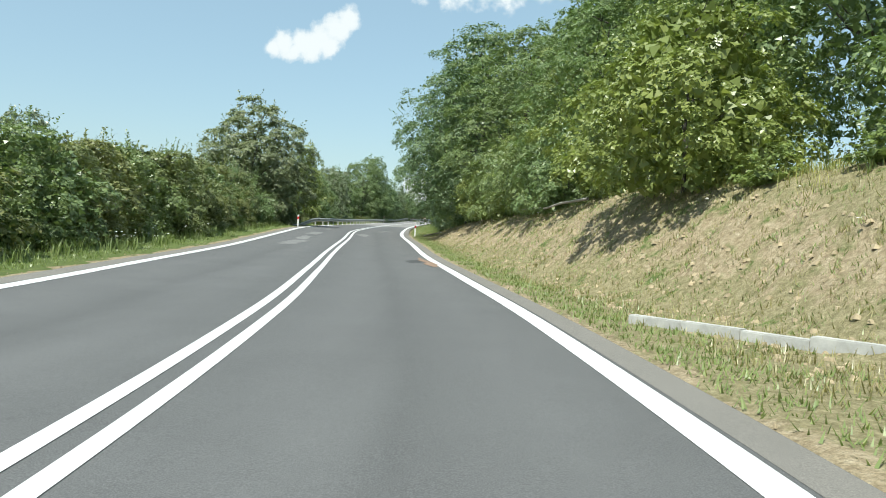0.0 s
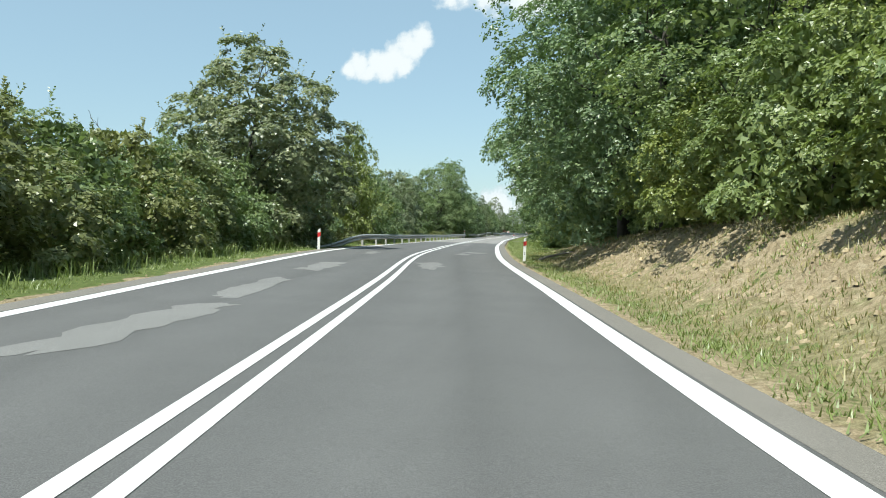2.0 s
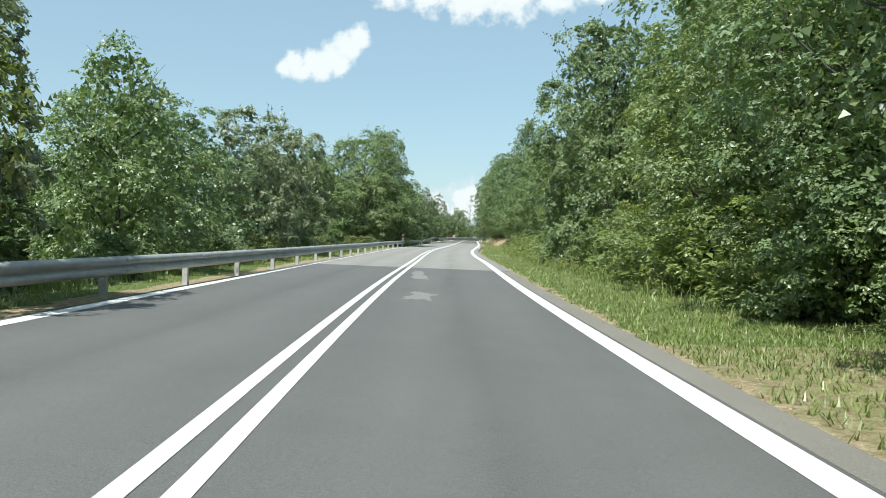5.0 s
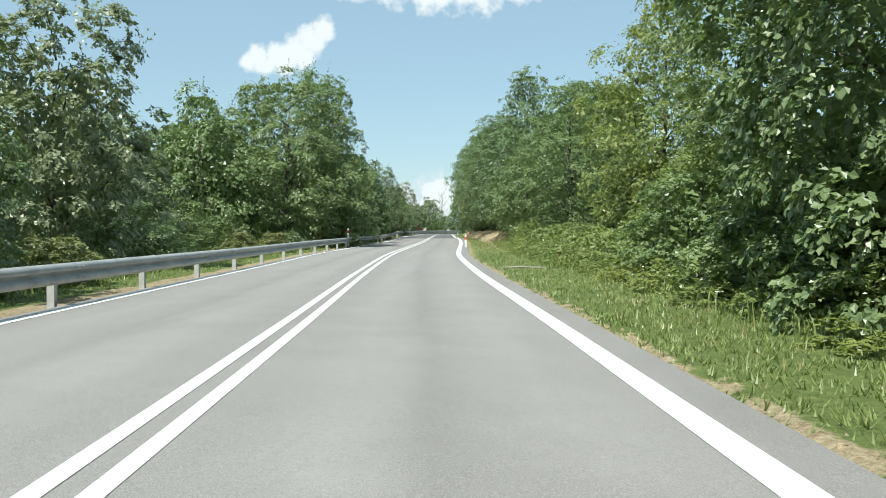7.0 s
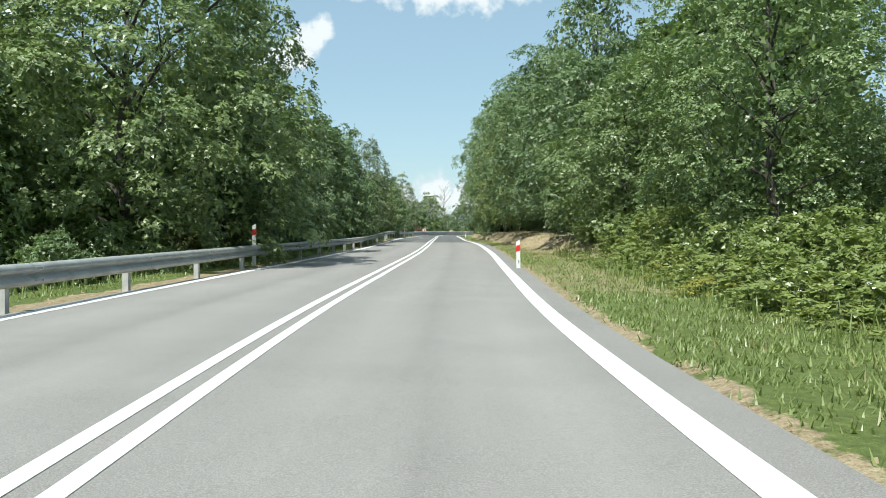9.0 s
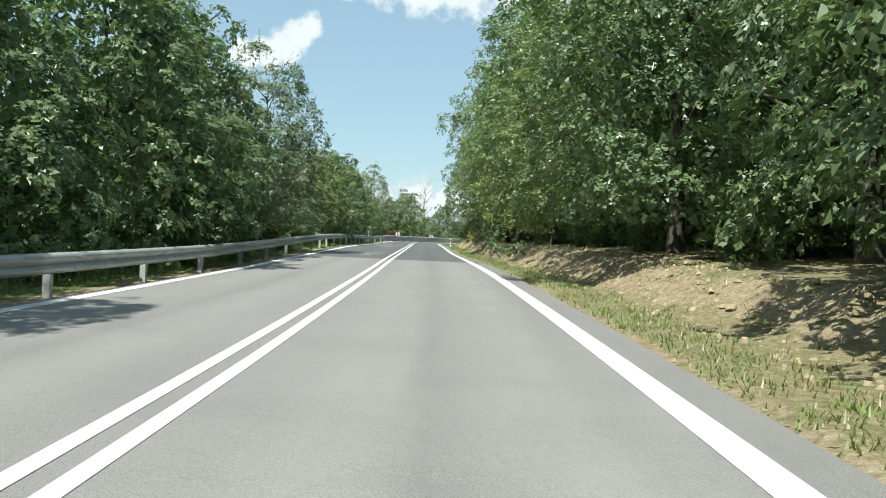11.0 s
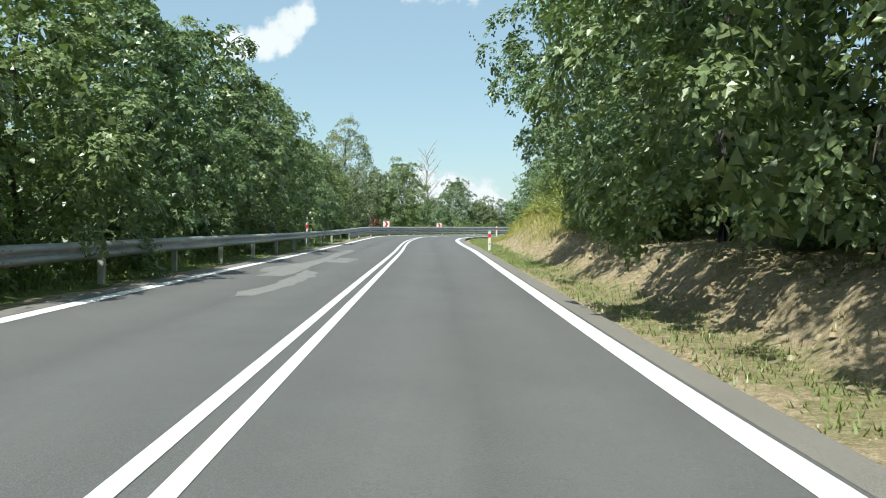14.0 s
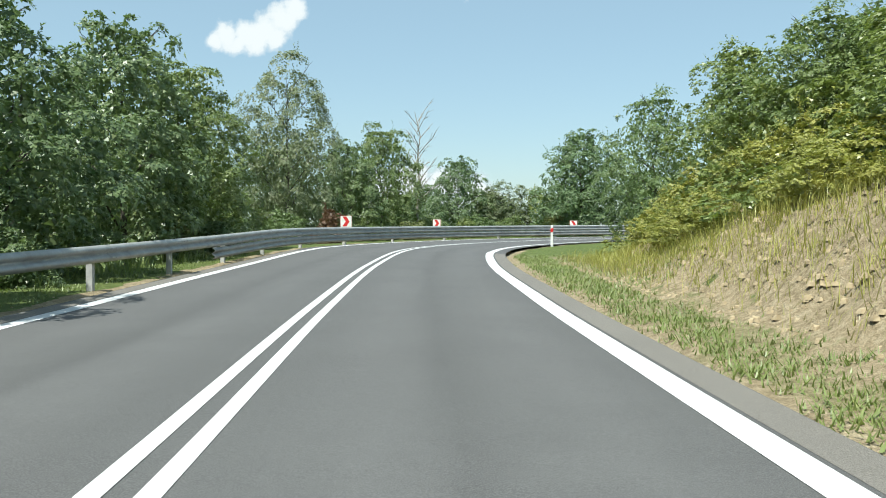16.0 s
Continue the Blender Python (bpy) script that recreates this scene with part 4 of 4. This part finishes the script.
TREES += [("tree_d", 140.5, 12.6, 4.2, 2.6), ("edge_b", 150.5, 10.8, 10.8, 4.2), ("tree_b", 157, 11.6, 7.4, 3.0), ("tree_a", 161, 8.8, 7.2, 3.2), ("tree_b", 167, 8.4, 9.0, 3.8), ("oak", 173, 9.6, 15.4, 3.7)]
row(["bush_b", "bush_a"], 122, 160, 3.0, 9.8, 0.5, 1.5, 1.6)
row(["tall_a", "tall_b"], 82, 112, 6.5, 16.0, 1.2, 13.0, 5.0)
row(["tree_b", "tree_a"], 118, 158, 6.5, 16.5, 1.2, 4.8, 3.6)
row(["tall_a", "tall_b"], 160, 230, 7.0, 15.5, 1.2, 12.0, 5.2)
TREES += [("over_a", 178.5, 7.8, 11.6, 5.0), ("edge_b", 184.5, 8.9, 12.2, 4.9), ("edge_a", 191.5, 8.0, 13, 5.3), ("edge_c", 198.5, 8.0, 12.5, 4.8), ("edge_a", 205, 7.8, 14.5, 4.9),
          ("edge_b", 211.5, 7.8, 14.5, 4.8), ("maple", 217.5, 7.7, 13, 4.7), ("edge_a", 224, 7.9, 15.0, 4.7), ("maple", 231.0, 8.4, 13.0, 4.5)]
row(["near_a", "bush_a", "near_a"], 164, 230, 5.2, 9.8, 0.4, 2.6, 2.0)
row(["near_a", "near_a", "near_b"], 166, 229, 9.0, 8.6, 0.4, 1.5, 1.4)
TREES += [("near_a", 226.8, 7.2, 2.4, 1.8), ("near_a", 232.0, 7.4, 2.8, 2.0), ("near_a", 234.4, 7.8, 2.6, 1.8), ("near_a", 229.5, 7.8, 2.4, 1.8), ("edge_b", 235.2, 8.9, 9.5, 4.3)]
row(["weed_a", "weed_b", "weed_a"], 235, 268, 1.1, 8.0, 0.5, 0.75, 0.85, 0.3)
row(["weed_a", "weed_a", "weed_b"], 235, 268, 1.3, 9.3, 0.5, 1.3, 1.1, 0.25)
TREES += [("tree_d", 265.5, 11.0, 4.9, 2.3), ("tree_a", 260, 11.2, 4.4, 2.4), ("tree_d", 254.5, 11.6, 3.9, 2.4)]
row(["weed_b"], 122, 162, 1.4, 9.0, 0.4, 1.25, 1.1)
row(["weed_b"], 84, 160, 1.25, 7.9, 0.4, 0.75, 0.95)
row(["weed_b", "weed_b", "weed_a"], 100, 160, 2.4, 7.0, 0.4, 0.4, 0.7)
row(["weed_b"], 6, 30, 2.2, 9.6, 0.6, 0.7, 0.8)
row(["near_b", "near_a"], 237, 266, 3.0, 11.4, 0.7, 3.0, 2.3)
row(["tree_d", "tree_a", "bush_b"], 237, 268, 3.4, 14.4, 0.9, 4.6, 2.7)

used = set()


def plant(kind, x, y, height, radius):
    h, r = SHAPE[kind]
    m = pose(x, y, on_ground(x, y) - 0.05, 0, 0, rnd.uniform(0, 360)) @ Matrix.Diagonal((radius / r, radius / r * rnd.uniform(.92, 1.08), height / h, 1))
    ob = KINDS[kind]
    if kind in used:
        copy_thing(ob, m @ Matrix.Diagonal((1 / ob.scale.x, 1 / ob.scale.y, 1 / ob.scale.z, 1)))
    else:
        used.add(kind)
        ob.matrix_basis = m


for kind, y, u, h, r in TREES:
    p = road_at(s_of(y), u)
    plant(kind, float(p[0]), float(p[1]), h, r)
# beyond the bend
for kind, x, y, h, r in (("over_c", -34.5, 298, 14.2, 4.0), ("bush_a", -36, 300, 4.5, 3), ("tree_d", -39, 290, 8, 3.6), ("round_b", -32, 308, 9.6, 4.0), ("round_a", -29.4, 313, 11.6, 3.9), ("tree_b", -37, 306, 9, 4), ("round_b", -22.3, 328, 10.4, 4.0), ("tree_c", -17.5, 329, 7.5, 3.2), ("tree_d", -13.5, 331, 7, 3.2),
                         ("round_b", -10.5, 317, 11.4, 5.2), ("tree_b", -4, 321, 8, 4), ("round_a", 2.5, 308, 11, 4.0), ("tree_a", 10, 308, 10, 3.8), ("tree_b", 17, 308, 10, 3.8), ("tree_a", 25, 310, 10, 3.8), ("tree_a", -43, 284, 10, 4.4), ("tree_b", -26, 335, 8, 4), ("tree_a", -35, 328, 9, 4.6),
                         ("tall_b", -45, 300, 9, 5), ("tall_a", -46, 316, 9, 5), ("tall_b", -18, 342, 7.5, 5), ("tall_a", -8, 340, 8, 5), ("tall_b", 4, 336, 9, 5), ("tall_a", -30, 345, 8, 5),
                         ("bush_red", -30.2, 290.5, 2.9, 1.15), ("bush_a", -34, 294, 3, 2.2), ("bush_c", -31.5, 301, 3, 2.2), ("bush_a", -29.5, 305.5, 3, 2.2), ("bush_c", -26, 311, 2.6, 2.2), ("bush_b", -21.5, 314, 2.8, 2.2), ("bush_a", -17, 317, 3.2, 2.4), ("bush_c", -13, 317, 3.2, 2.4), ("bush_a", -5.5, 313, 3.4, 2.4), ("bush_a", -20, 320, 3.4, 2.6), ("bush_a", -25, 318, 3.4, 2.6),
                         ("bush_b", -6.5, 272, 2.6, 2.2), ("bush_a", -3, 270, 3, 2.2), ("tree_d", -2, 264, 6, 2.8), ("tree_a", -11.6, 283, 8.0, 3.0)):
    plant(kind, x, y, h, r)


def build_dead_tree():
    rng = np.random.default_rng(77)
    tree = tagged(new("dead_tree"), "bare dead tree with pale upright branches", "tree")
    v, f = wood(rng, 15.0, 3.0, 0.3, 0.2, 22, True)
    mesh_object("trunk", [tuple(p) for p in v], f, BARK_PALE, tree, "", True)
    return tree


build_dead_tree().matrix_basis = pose(-26.2, 318, on_ground(-26.2, 318))

# ---- grass, weeds and flowers ----


def blades(name, label, rng, zones, height, width, material, lean=0.5, bent=False, loose=0.07):
    """Grass blades over zones (y0, y1, u0, u1, count) along the road, as one mesh."""
    pts = []
    for y0, y1, u0, u1, count in zones:
        tufts = max(1, count // 7)
        ys = np.repeat(rng.uniform(y0, y1, tufts), 7)
        us = np.repeat(rng.uniform(u0, u1, tufts), 7)
        ss = np.interp(ys, LINE[:first_bend, 1], S[:first_bend])
        p = road_at(ss, us + rng.normal(0, loose, len(us)))
        p[:, :2] += rng.normal(0, loose, (len(us), 2))
        pts.append(p)
    p = np.concatenate(pts)
    p[:, 2] = ground_height(p[:, 0], p[:, 1])[0] - 0.01
    n = len(p)
    a = rng.uniform(0, 2 * math.pi, n)
    hgt = height * rng.uniform(0.45, 1.3, n)
    d = np.stack([np.cos(a), np.sin(a), 0 * a], 1)
    side = np.stack([-np.sin(a), np.cos(a), 0 * a], 1) * (width * rng.uniform(0.7, 1.3, n))[:, None]
    tip = p + d * (hgt * lean * rng.uniform(0.2, 1, n))[:, None] + np.array([0, 0, 1]) * hgt[:, None]
    mid = p + d * (hgt * lean * 0.2)[:, None] + np.array([0, 0, 0.55]) * hgt[:, None]
    verts = np.stack([p - side, p + side, mid + side * 0.8, tip, mid - side * 0.8], 1).reshape(-1, 3)
    faces = []
    for corners in ([0, 1, 2, 4], [4, 2, 3]) if bent else ([0, 1, 3],):
        faces += (np.arange(n)[:, None] * 5 + np.array(corners)).tolist()
    ob = mesh_object(name, verts.tolist(), faces, material)
    return tagged(ob, label, "grass", kind="stuff")


first_bend = int(np.argmax(LINE[:, 1] > 270))
grng = np.random.default_rng(9)
blades("grass", "short green grass along both road verges", grng,
       [(4, 70, 4.35, 5.4, 16000), (4, 40, 5.4, 9.6, 14000), (60, 82, 4.3, 6.8, 11000), (78, 165, 4.3, 8.4, 60000), (155, 235, 4.3, 5.5, 15000), (232, 269, 4.2, 5.3, 16000), (255, 269, 5.5, 9.0, 8000),
        (4, 60, -6.8, -4.75, 13000), (58, 268, -6.4, -4.6, 30000)], 0.085, 0.011, GRASS, 1.3)
blades("tall_grass", "tall green weeds and grass on the verge", grng,
       [(84, 165, 6.2, 9.2, 5000), (4, 58, -6.6, -5.2, 2200), (60, 266, -7.2, -5.2, 9000), (232, 268, 8.6, 11.5, 9000), (4, 30, 9.5, 13, 2500)], 0.34, 0.012, GRASS, 0.8, True)
blades("dry_grass", "dry straw-coloured grass on the bank", grng,
       [(2, 70, 5.0, 9.8, 30000), (158, 234, 5.0, 7.2, 4000), (234, 268, 5.6, 9.4, 7000), (78, 160, 4.6, 8.2, 4000)], 0.12, 0.009, DRY_GRASS, 0.9)

blades("golden_grass", "tall golden-green grass along the top of the bank", grng, [(233, 268, 7.2, 10.6, 22000), (236, 266, 6.0, 7.4, 7000), (12, 30, 9.0, 11.5, 3000)], 0.36, 0.005, GOLDEN, 0.9, True, 0.2)


def flowers():
    """White flower heads, each a small flat disc of petals on its stalk."""
    verts, faces = [], []
    rng = np.random.default_rng(4)
    for y0, y1, u0, u1, count in ((5, 26, 8.0, 11.5, 70), (128, 146, 7.4, 9.0, 130), (96, 118, 6.8, 8.2, 90), (22, 34, -6.4, -5.4, 30), (236, 262, 8, 11, 50)):
        for _ in range(count):
            p = road_at(s_of(rng.uniform(y0, y1)), rng.uniform(u0, u1))
            z = on_ground(p[0], p[1])
            h, r = rng.uniform(0.25, 0.6), rng.uniform(0.02, 0.05)
            n = len(verts)
            verts.append((p[0], p[1], z + h + 0.012))
            for k in range(6):
                verts.append((p[0] + r * math.cos(k * 1.047), p[1] + r * math.sin(k * 1.047), z + h + rng.uniform(-.01, .01)))
            faces.extend((n, n + 1 + k, n + 1 + (k + 1) % 6) for k in range(6))
            m = len(verts)
            verts.extend([(p[0] - .004, p[1], z), (p[0] + .004, p[1], z), (p[0], p[1], z + h)])
            faces.append((m, m + 1, m + 2))
    ob = mesh_object("wildflowers", verts, faces, PETAL)
    ob.data.materials.append(GRASS)
    for k in range(6, len(faces), 7):
        ob.data.polygons[k].material_index = 1
    tagged(ob, "small white wildflowers among the verge grass", "flowers", kind="stuff")


flowers()


def rubble():
    """Clods and stones on the bare banks and along the shoulder."""
    rng = np.random.default_rng(6)
    verts, faces = [], []
    for y0, y1, u0, u1, count, big in ((2, 56, 5.4, 8.8, 3200, 0.055), (160, 232, 5.2, 7.4, 2600, 0.055), (232, 264, 5.3, 8.2, 5200, 0.05), (0, 266, 4.15, 4.5, 700, 0.025), (4, 266, -4.6, -4.2, 700, 0.025)):
        ys, us = rng.uniform(y0, y1, count), rng.uniform(u0, u1, count)
        p = road_at(np.interp(ys, LINE[:first_bend, 1], S[:first_bend]), us)
        z = ground_height(p[:, 0], p[:, 1])[0]
        for (x, y, _), zz in zip(p, z):
            r = big * rng.uniform(0.3, 1.2) ** 1.5
            n = len(verts)
            a0 = rng.uniform(0, 6)
            for k in range(5):
                q = r * rng.uniform(0.7, 1.2)
                verts.append((x + q * math.cos(a0 + k * 1.257), y + q * math.sin(a0 + k * 1.257), zz - 0.02))
            for k in range(5):
                q = r * rng.uniform(0.4, 0.75)
                verts.append((x + q * math.cos(a0 + k * 1.257), y + q * math.sin(a0 + k * 1.257), zz + r * rng.uniform(0.25, 0.75)))
            faces.extend((n + k, n + (k + 1) % 5, n + 5 + (k + 1) % 5, n + 5 + k) for k in range(5))
            faces.append(tuple(n + 5 + k for k in range(5)))
    tagged(mesh_object("rubble", verts, faces, SOIL), "loose clods and stones on the dry bank", "stones", kind="stuff")


SMEAR = plain("reddish_soil", (0.24, 0.16, 0.11), 0.95, 0, 0.35, 5, 0.006)
SOIL = plain("dry_soil", (0.4, 0.32, 0.2), 0.95, 0, 0.25, 3, 0.01)
rubble()

# ---- repairs in the asphalt, kerb ----


def patch(outline, material=PATCH, lift=0.003, label="irregular repair of paler asphalt", name="asphalt_patch", rough=1.0):
    """A thin layer on the road; its outline in x, y."""
    rng = np.random.default_rng(len(outline) * 7 + int(abs(outline[0][1])))
    pts = []
    for (x0, y0), (x1, y1) in zip(outline, outline[1:] + outline[:1]):
        for k in range(6):
            f = k / 6
            pts.append((x0 + (x1 - x0) * f + rng.normal(0, 0.06) * rough, y0 + (y1 - y0) * f + rng.normal(0, 0.13) * rough))
    pts = np.array(pts)
    ss, us = nearest(pts[:, 0], pts[:, 1])
    verts = road_at(ss, us, lift)
    mesh_object(name, verts.tolist(), [tuple(range(len(verts)))], material, road, label)


for outline in ([(-10.9, 43.4), (-10.2, 43.2), (-10.6, 45.6), (-10.9, 47.8), (-11.5, 47.2), (-11.2, 45.4)], [(-8.7, 47.3), (-8.2, 46.8), (-8.2, 48.8), (-8.8, 51.2), (-9.3, 50.2)],
                [(-9.7, 60.2), (-9.15, 60.0), (-9.3, 62.0), (-9.75, 62.4)], [(-10.0, 63.9), (-9.0, 63.3), (-8.8, 65.0), (-9.9, 65.5)],
                [(-22.3, 196.3), (-21.9, 196.0), (-22.0, 198.6), (-21.6, 200.4), (-22.0, 201.6), (-22.5, 199.6)], [(-24.7, 224.2), (-24.2, 224.6), (-25.1, 242), (-25.6, 243)], [(-23.9, 219.6), (-23.5, 219.8), (-23.5, 223.2), (-23.6, 226.0), (-24.2, 227.0), (-24.0, 224.6), (-23.9, 222.2)],
                [(-24.6, 231.5), (-23.8, 231), (-23.8, 233.8), (-24.6, 234.6)], [(-25.2, 226), (-24.1, 225.2), (-24.4, 228.4), (-24.6, 230.2), (-25.1, 230), (-25.4, 227.5)],
                [(-12.6, 55), (-12.2, 55), (-12.5, 58), (-13, 58.2)], [(-9.0, 31.0), (-8.4, 31.2), (-8.6, 33.9), (-8.8, 35.4), (-9.4, 35.3), (-9.2, 33.5)], [(-9.6, 36.3), (-9.1, 36.2), (-9.8, 40.2), (-10.3, 40.7), (-10.0, 38.4)], [(-13.2, 84.4), (-12.6, 84.6), (-12.8, 86.4), (-13.3, 86.8)], [(-14.0, 92.0), (-13.5, 91.6), (-14.2, 96.5), (-14.7, 97.0)]):
    patch(outline)
patch([(-2.95, 24.2), (-2.7, 23.5), (-2.5, 24.3), (-2.52, 25.3), (-2.75, 26.0), (-2.98, 25.2)], OIL, 0.003, "dark round oil stain", "oil_stain", 0.3)
patch([(-2.9, 27.4), (-2.5, 26.0), (-2.1, 24.6), (-1.75, 22.9), (-1.95, 22.3), (-2.3, 23.8), (-2.6, 25.6)], SMEAR, 0.009, "reddish-brown soil smeared over the edge line", "soil_smear")


def build_kerb():
    """A concrete drain kerb set into the verge."""
    kerb = tagged(new("drain_kerb"), "pale concrete drain kerb set in the verge", "kerb")
    for k in range(4):
        x, y = 2.2 + 0.58 * k, 11.2 - 0.7 * k
        part("kerb_stone", box(0.16, 0.92, 0.3, (0, 0, 0), 0.015), CONCRETE, kerb).matrix_basis = pose(x, y, on_ground(x, y) - 0.02, 0, 0, 39.6)
    return kerb


build_kerb()


def build_stake(height, width, colour):
    """A short marker stake with a slanted top."""
    stake = tagged(new("marker_stake"), "short reddish marker stake in the verge grass", "marker stake")
    bm = box(width, width * 0.7, height, (0, 0, height / 2 - 0.1), 0.006)
    for v in bm.verts:
        if v.co.z > height * 0.6:
            v.co.z += v.co.x * 0.5
    part("shaft", bm, colour, stake)
    part("cap", box(width * 1.15, width * 0.85, 0.06, (0, 0, height * 0.72), 0.005), STAKE, stake)
    return stake


STAKE = plain("faded_red_paint", (0.28, 0.09, 0.05), 0.7, 0, 0.25, 9)
p = road_at(s_of(129.5), 7.2)
build_stake(0.6, 0.1, STAKE).matrix_basis = pose(p[0], p[1], on_ground(p[0], p[1]), 3, 2, 10)


def build_log():
    log = tagged(new("fallen_branch"), "bare dead branch lying in the verge grass", "branch")
    v, f = tube([(-1.3, 0, 0.05), (-0.4, 0.12, 0.09), (0.5, 0.02, 0.07), (1.2, -0.2, 0.06)], [0.05, 0.045, 0.035, 0.015], 7)
    mesh_object("stem", [tuple(p) for p in v], f, BARK_PALE, log, "", True)
    v, f = tube([(0.3, 0.02, 0.08), (0.7, 0.3, 0.12), (1.0, 0.5, 0.1)], [0.02, 0.014, 0.006], 5)
    mesh_object("twig", [tuple(p) for p in v], f, BARK_PALE, log, "", True)
    return log


p = road_at(s_of(26), 7.7)
build_log().matrix_basis = pose(p[0], p[1], on_ground(p[0], p[1]) + 0.25, 0, 3, 104) @ Matrix.Diagonal((2.4, 1.1, 0.9, 1))
p = road_at(s_of(58.6), 5.9)
build_log().matrix_basis = pose(p[0], p[1], on_ground(p[0], p[1]) + 0.12, 0, -14, 25) @ Matrix.Diagonal((0.9, 1.2, 1.2, 1))
build_log().matrix_basis = pose(-12.2, 126.2, on_ground(-12.2, 126.2), 0, 0, 10) @ Matrix.Diagonal((0.7, 0.7, 0.7, 1))

# ---- clouds, far off ----


def cloud_material(blobs):
    """White puffs (x, z, radius) with a ragged edge, see-through between them."""
    m, nt, b = mat("cloud")
    nt.nodes.remove(b)
    tc = nt.nodes.new("ShaderNodeTexCoord")
    least = None
    for x, z, r in blobs:
        d = nt.nodes.new("ShaderNodeVectorMath")
        d.operation = "DISTANCE"
        d.inputs[1].default_value = (x, 0, z)
        nt.links.new(tc.outputs["Object"], d.inputs[0])
        q = node(nt, "ShaderNodeMath")
        q.operation = "DIVIDE"
        q.inputs[1].default_value = r
        nt.links.new(d.outputs["Value"], q.inputs[0])
        if least:
            low = nt.nodes.new("ShaderNodeMath")
            low.operation = "SMOOTH_MIN"
            low.inputs[2].default_value = 0.22
            nt.links.new(least, low.inputs[0])
            nt.links.new(q.outputs[0], low.inputs[1])
            least = low.outputs[0]
        else:
            least = q.outputs[0]
    ragged = node(nt, "ShaderNodeMath")
    ragged.operation = "MULTIPLY_ADD"
    ragged.inputs[1].default_value = 0.75
    ragged.inputs[2].default_value = 0.12
    nt.links.new(noise_tex(nt, 0.011, 5, 0.55, tc.outputs["Object"]), ragged.inputs[0])
    add = node(nt, "ShaderNodeMath")
    add.operation = "SUBTRACT"
    nt.links.new(ragged.outputs[0], add.inputs[0])
    half = node(nt, "ShaderNodeMath")
    half.operation = "MULTIPLY"
    half.inputs[1].default_value = 0.5
    nt.links.new(least, half.inputs[0])
    nt.links.new(half.outputs[0], add.inputs[1])
    alpha = ramp(nt, add.outputs[0], [(0.0, (0, 0, 0)), (0.2, (1, 1, 1))])
    # the puffs' sunlit white is put in as emission, bluer towards the rim
    col = ramp(nt, add.outputs[0], [(0.0, (0.8, 0.87, 0.93)), (0.3, (1.0, 1.0, 1.0))])
    em = nt.nodes.new("ShaderNodeEmission")
    em.inputs["Strength"].default_value = 0.6
    nt.links.new(col, em.inputs["Color"])
    tr = nt.nodes.new("ShaderNodeBsdfTransparent")
    mix = nt.nodes.new("ShaderNodeMixShader")
    nt.links.new(alpha, mix.inputs[0])
    nt.links.new(tr.outputs[0], mix.inputs[1])
    nt.links.new(em.outputs[0], mix.inputs[2])
    nt.links.new(mix.outputs[0], nt.nodes["Material Output"].inputs["Surface"])
    return m


def build_cloud(x, z, blobs, y=4400):
    """A cloud standing far off, as one sheet of the sky's backdrop."""
    b = np.array(blobs, float)
    pad = b[:, 2].max()
    x0, x1 = (b[:, 0] - b[:, 2]).min() - pad, (b[:, 0] + b[:, 2]).max() + pad
    z0, z1 = (b[:, 1] - b[:, 2]).min() - pad, (b[:, 1] + b[:, 2]).max() + pad
    ob = mesh_object("cloud", [(x0, 0, z0), (x1, 0, z0), (x1, 0, z1), (x0, 0, z1)], [(0, 1, 2, 3)], cloud_material(blobs))
    tagged(ob, "small white fair-weather cumulus cloud in a blue sky", "cloud", kind="structure")
    ob.matrix_basis = pose(x, y, z)
    ob.visible_shadow = False
    return ob


build_cloud(-1080, 1080, [(-255, -80, 60), (-190, -60, 90), (-90, -50, 105), (10, -25, 115), (100, 40, 105), (165, 100, 92), (60, -65, 85), (-30, -80, 80), (-130, -90, 70)])
build_cloud(-330, 1422, [(-420, 60, 150), (-200, 40, 170), (40, 10, 190), (250, 20, 200), (500, 60, 190), (760, 80, 170), (150, 180, 220), (-150, 190, 200), (480, 220, 220)], 4480)
build_cloud(-330, 230, [(-150, 0, 130), (30, 40, 150), (200, 20, 140), (380, -20, 120)], 4560)
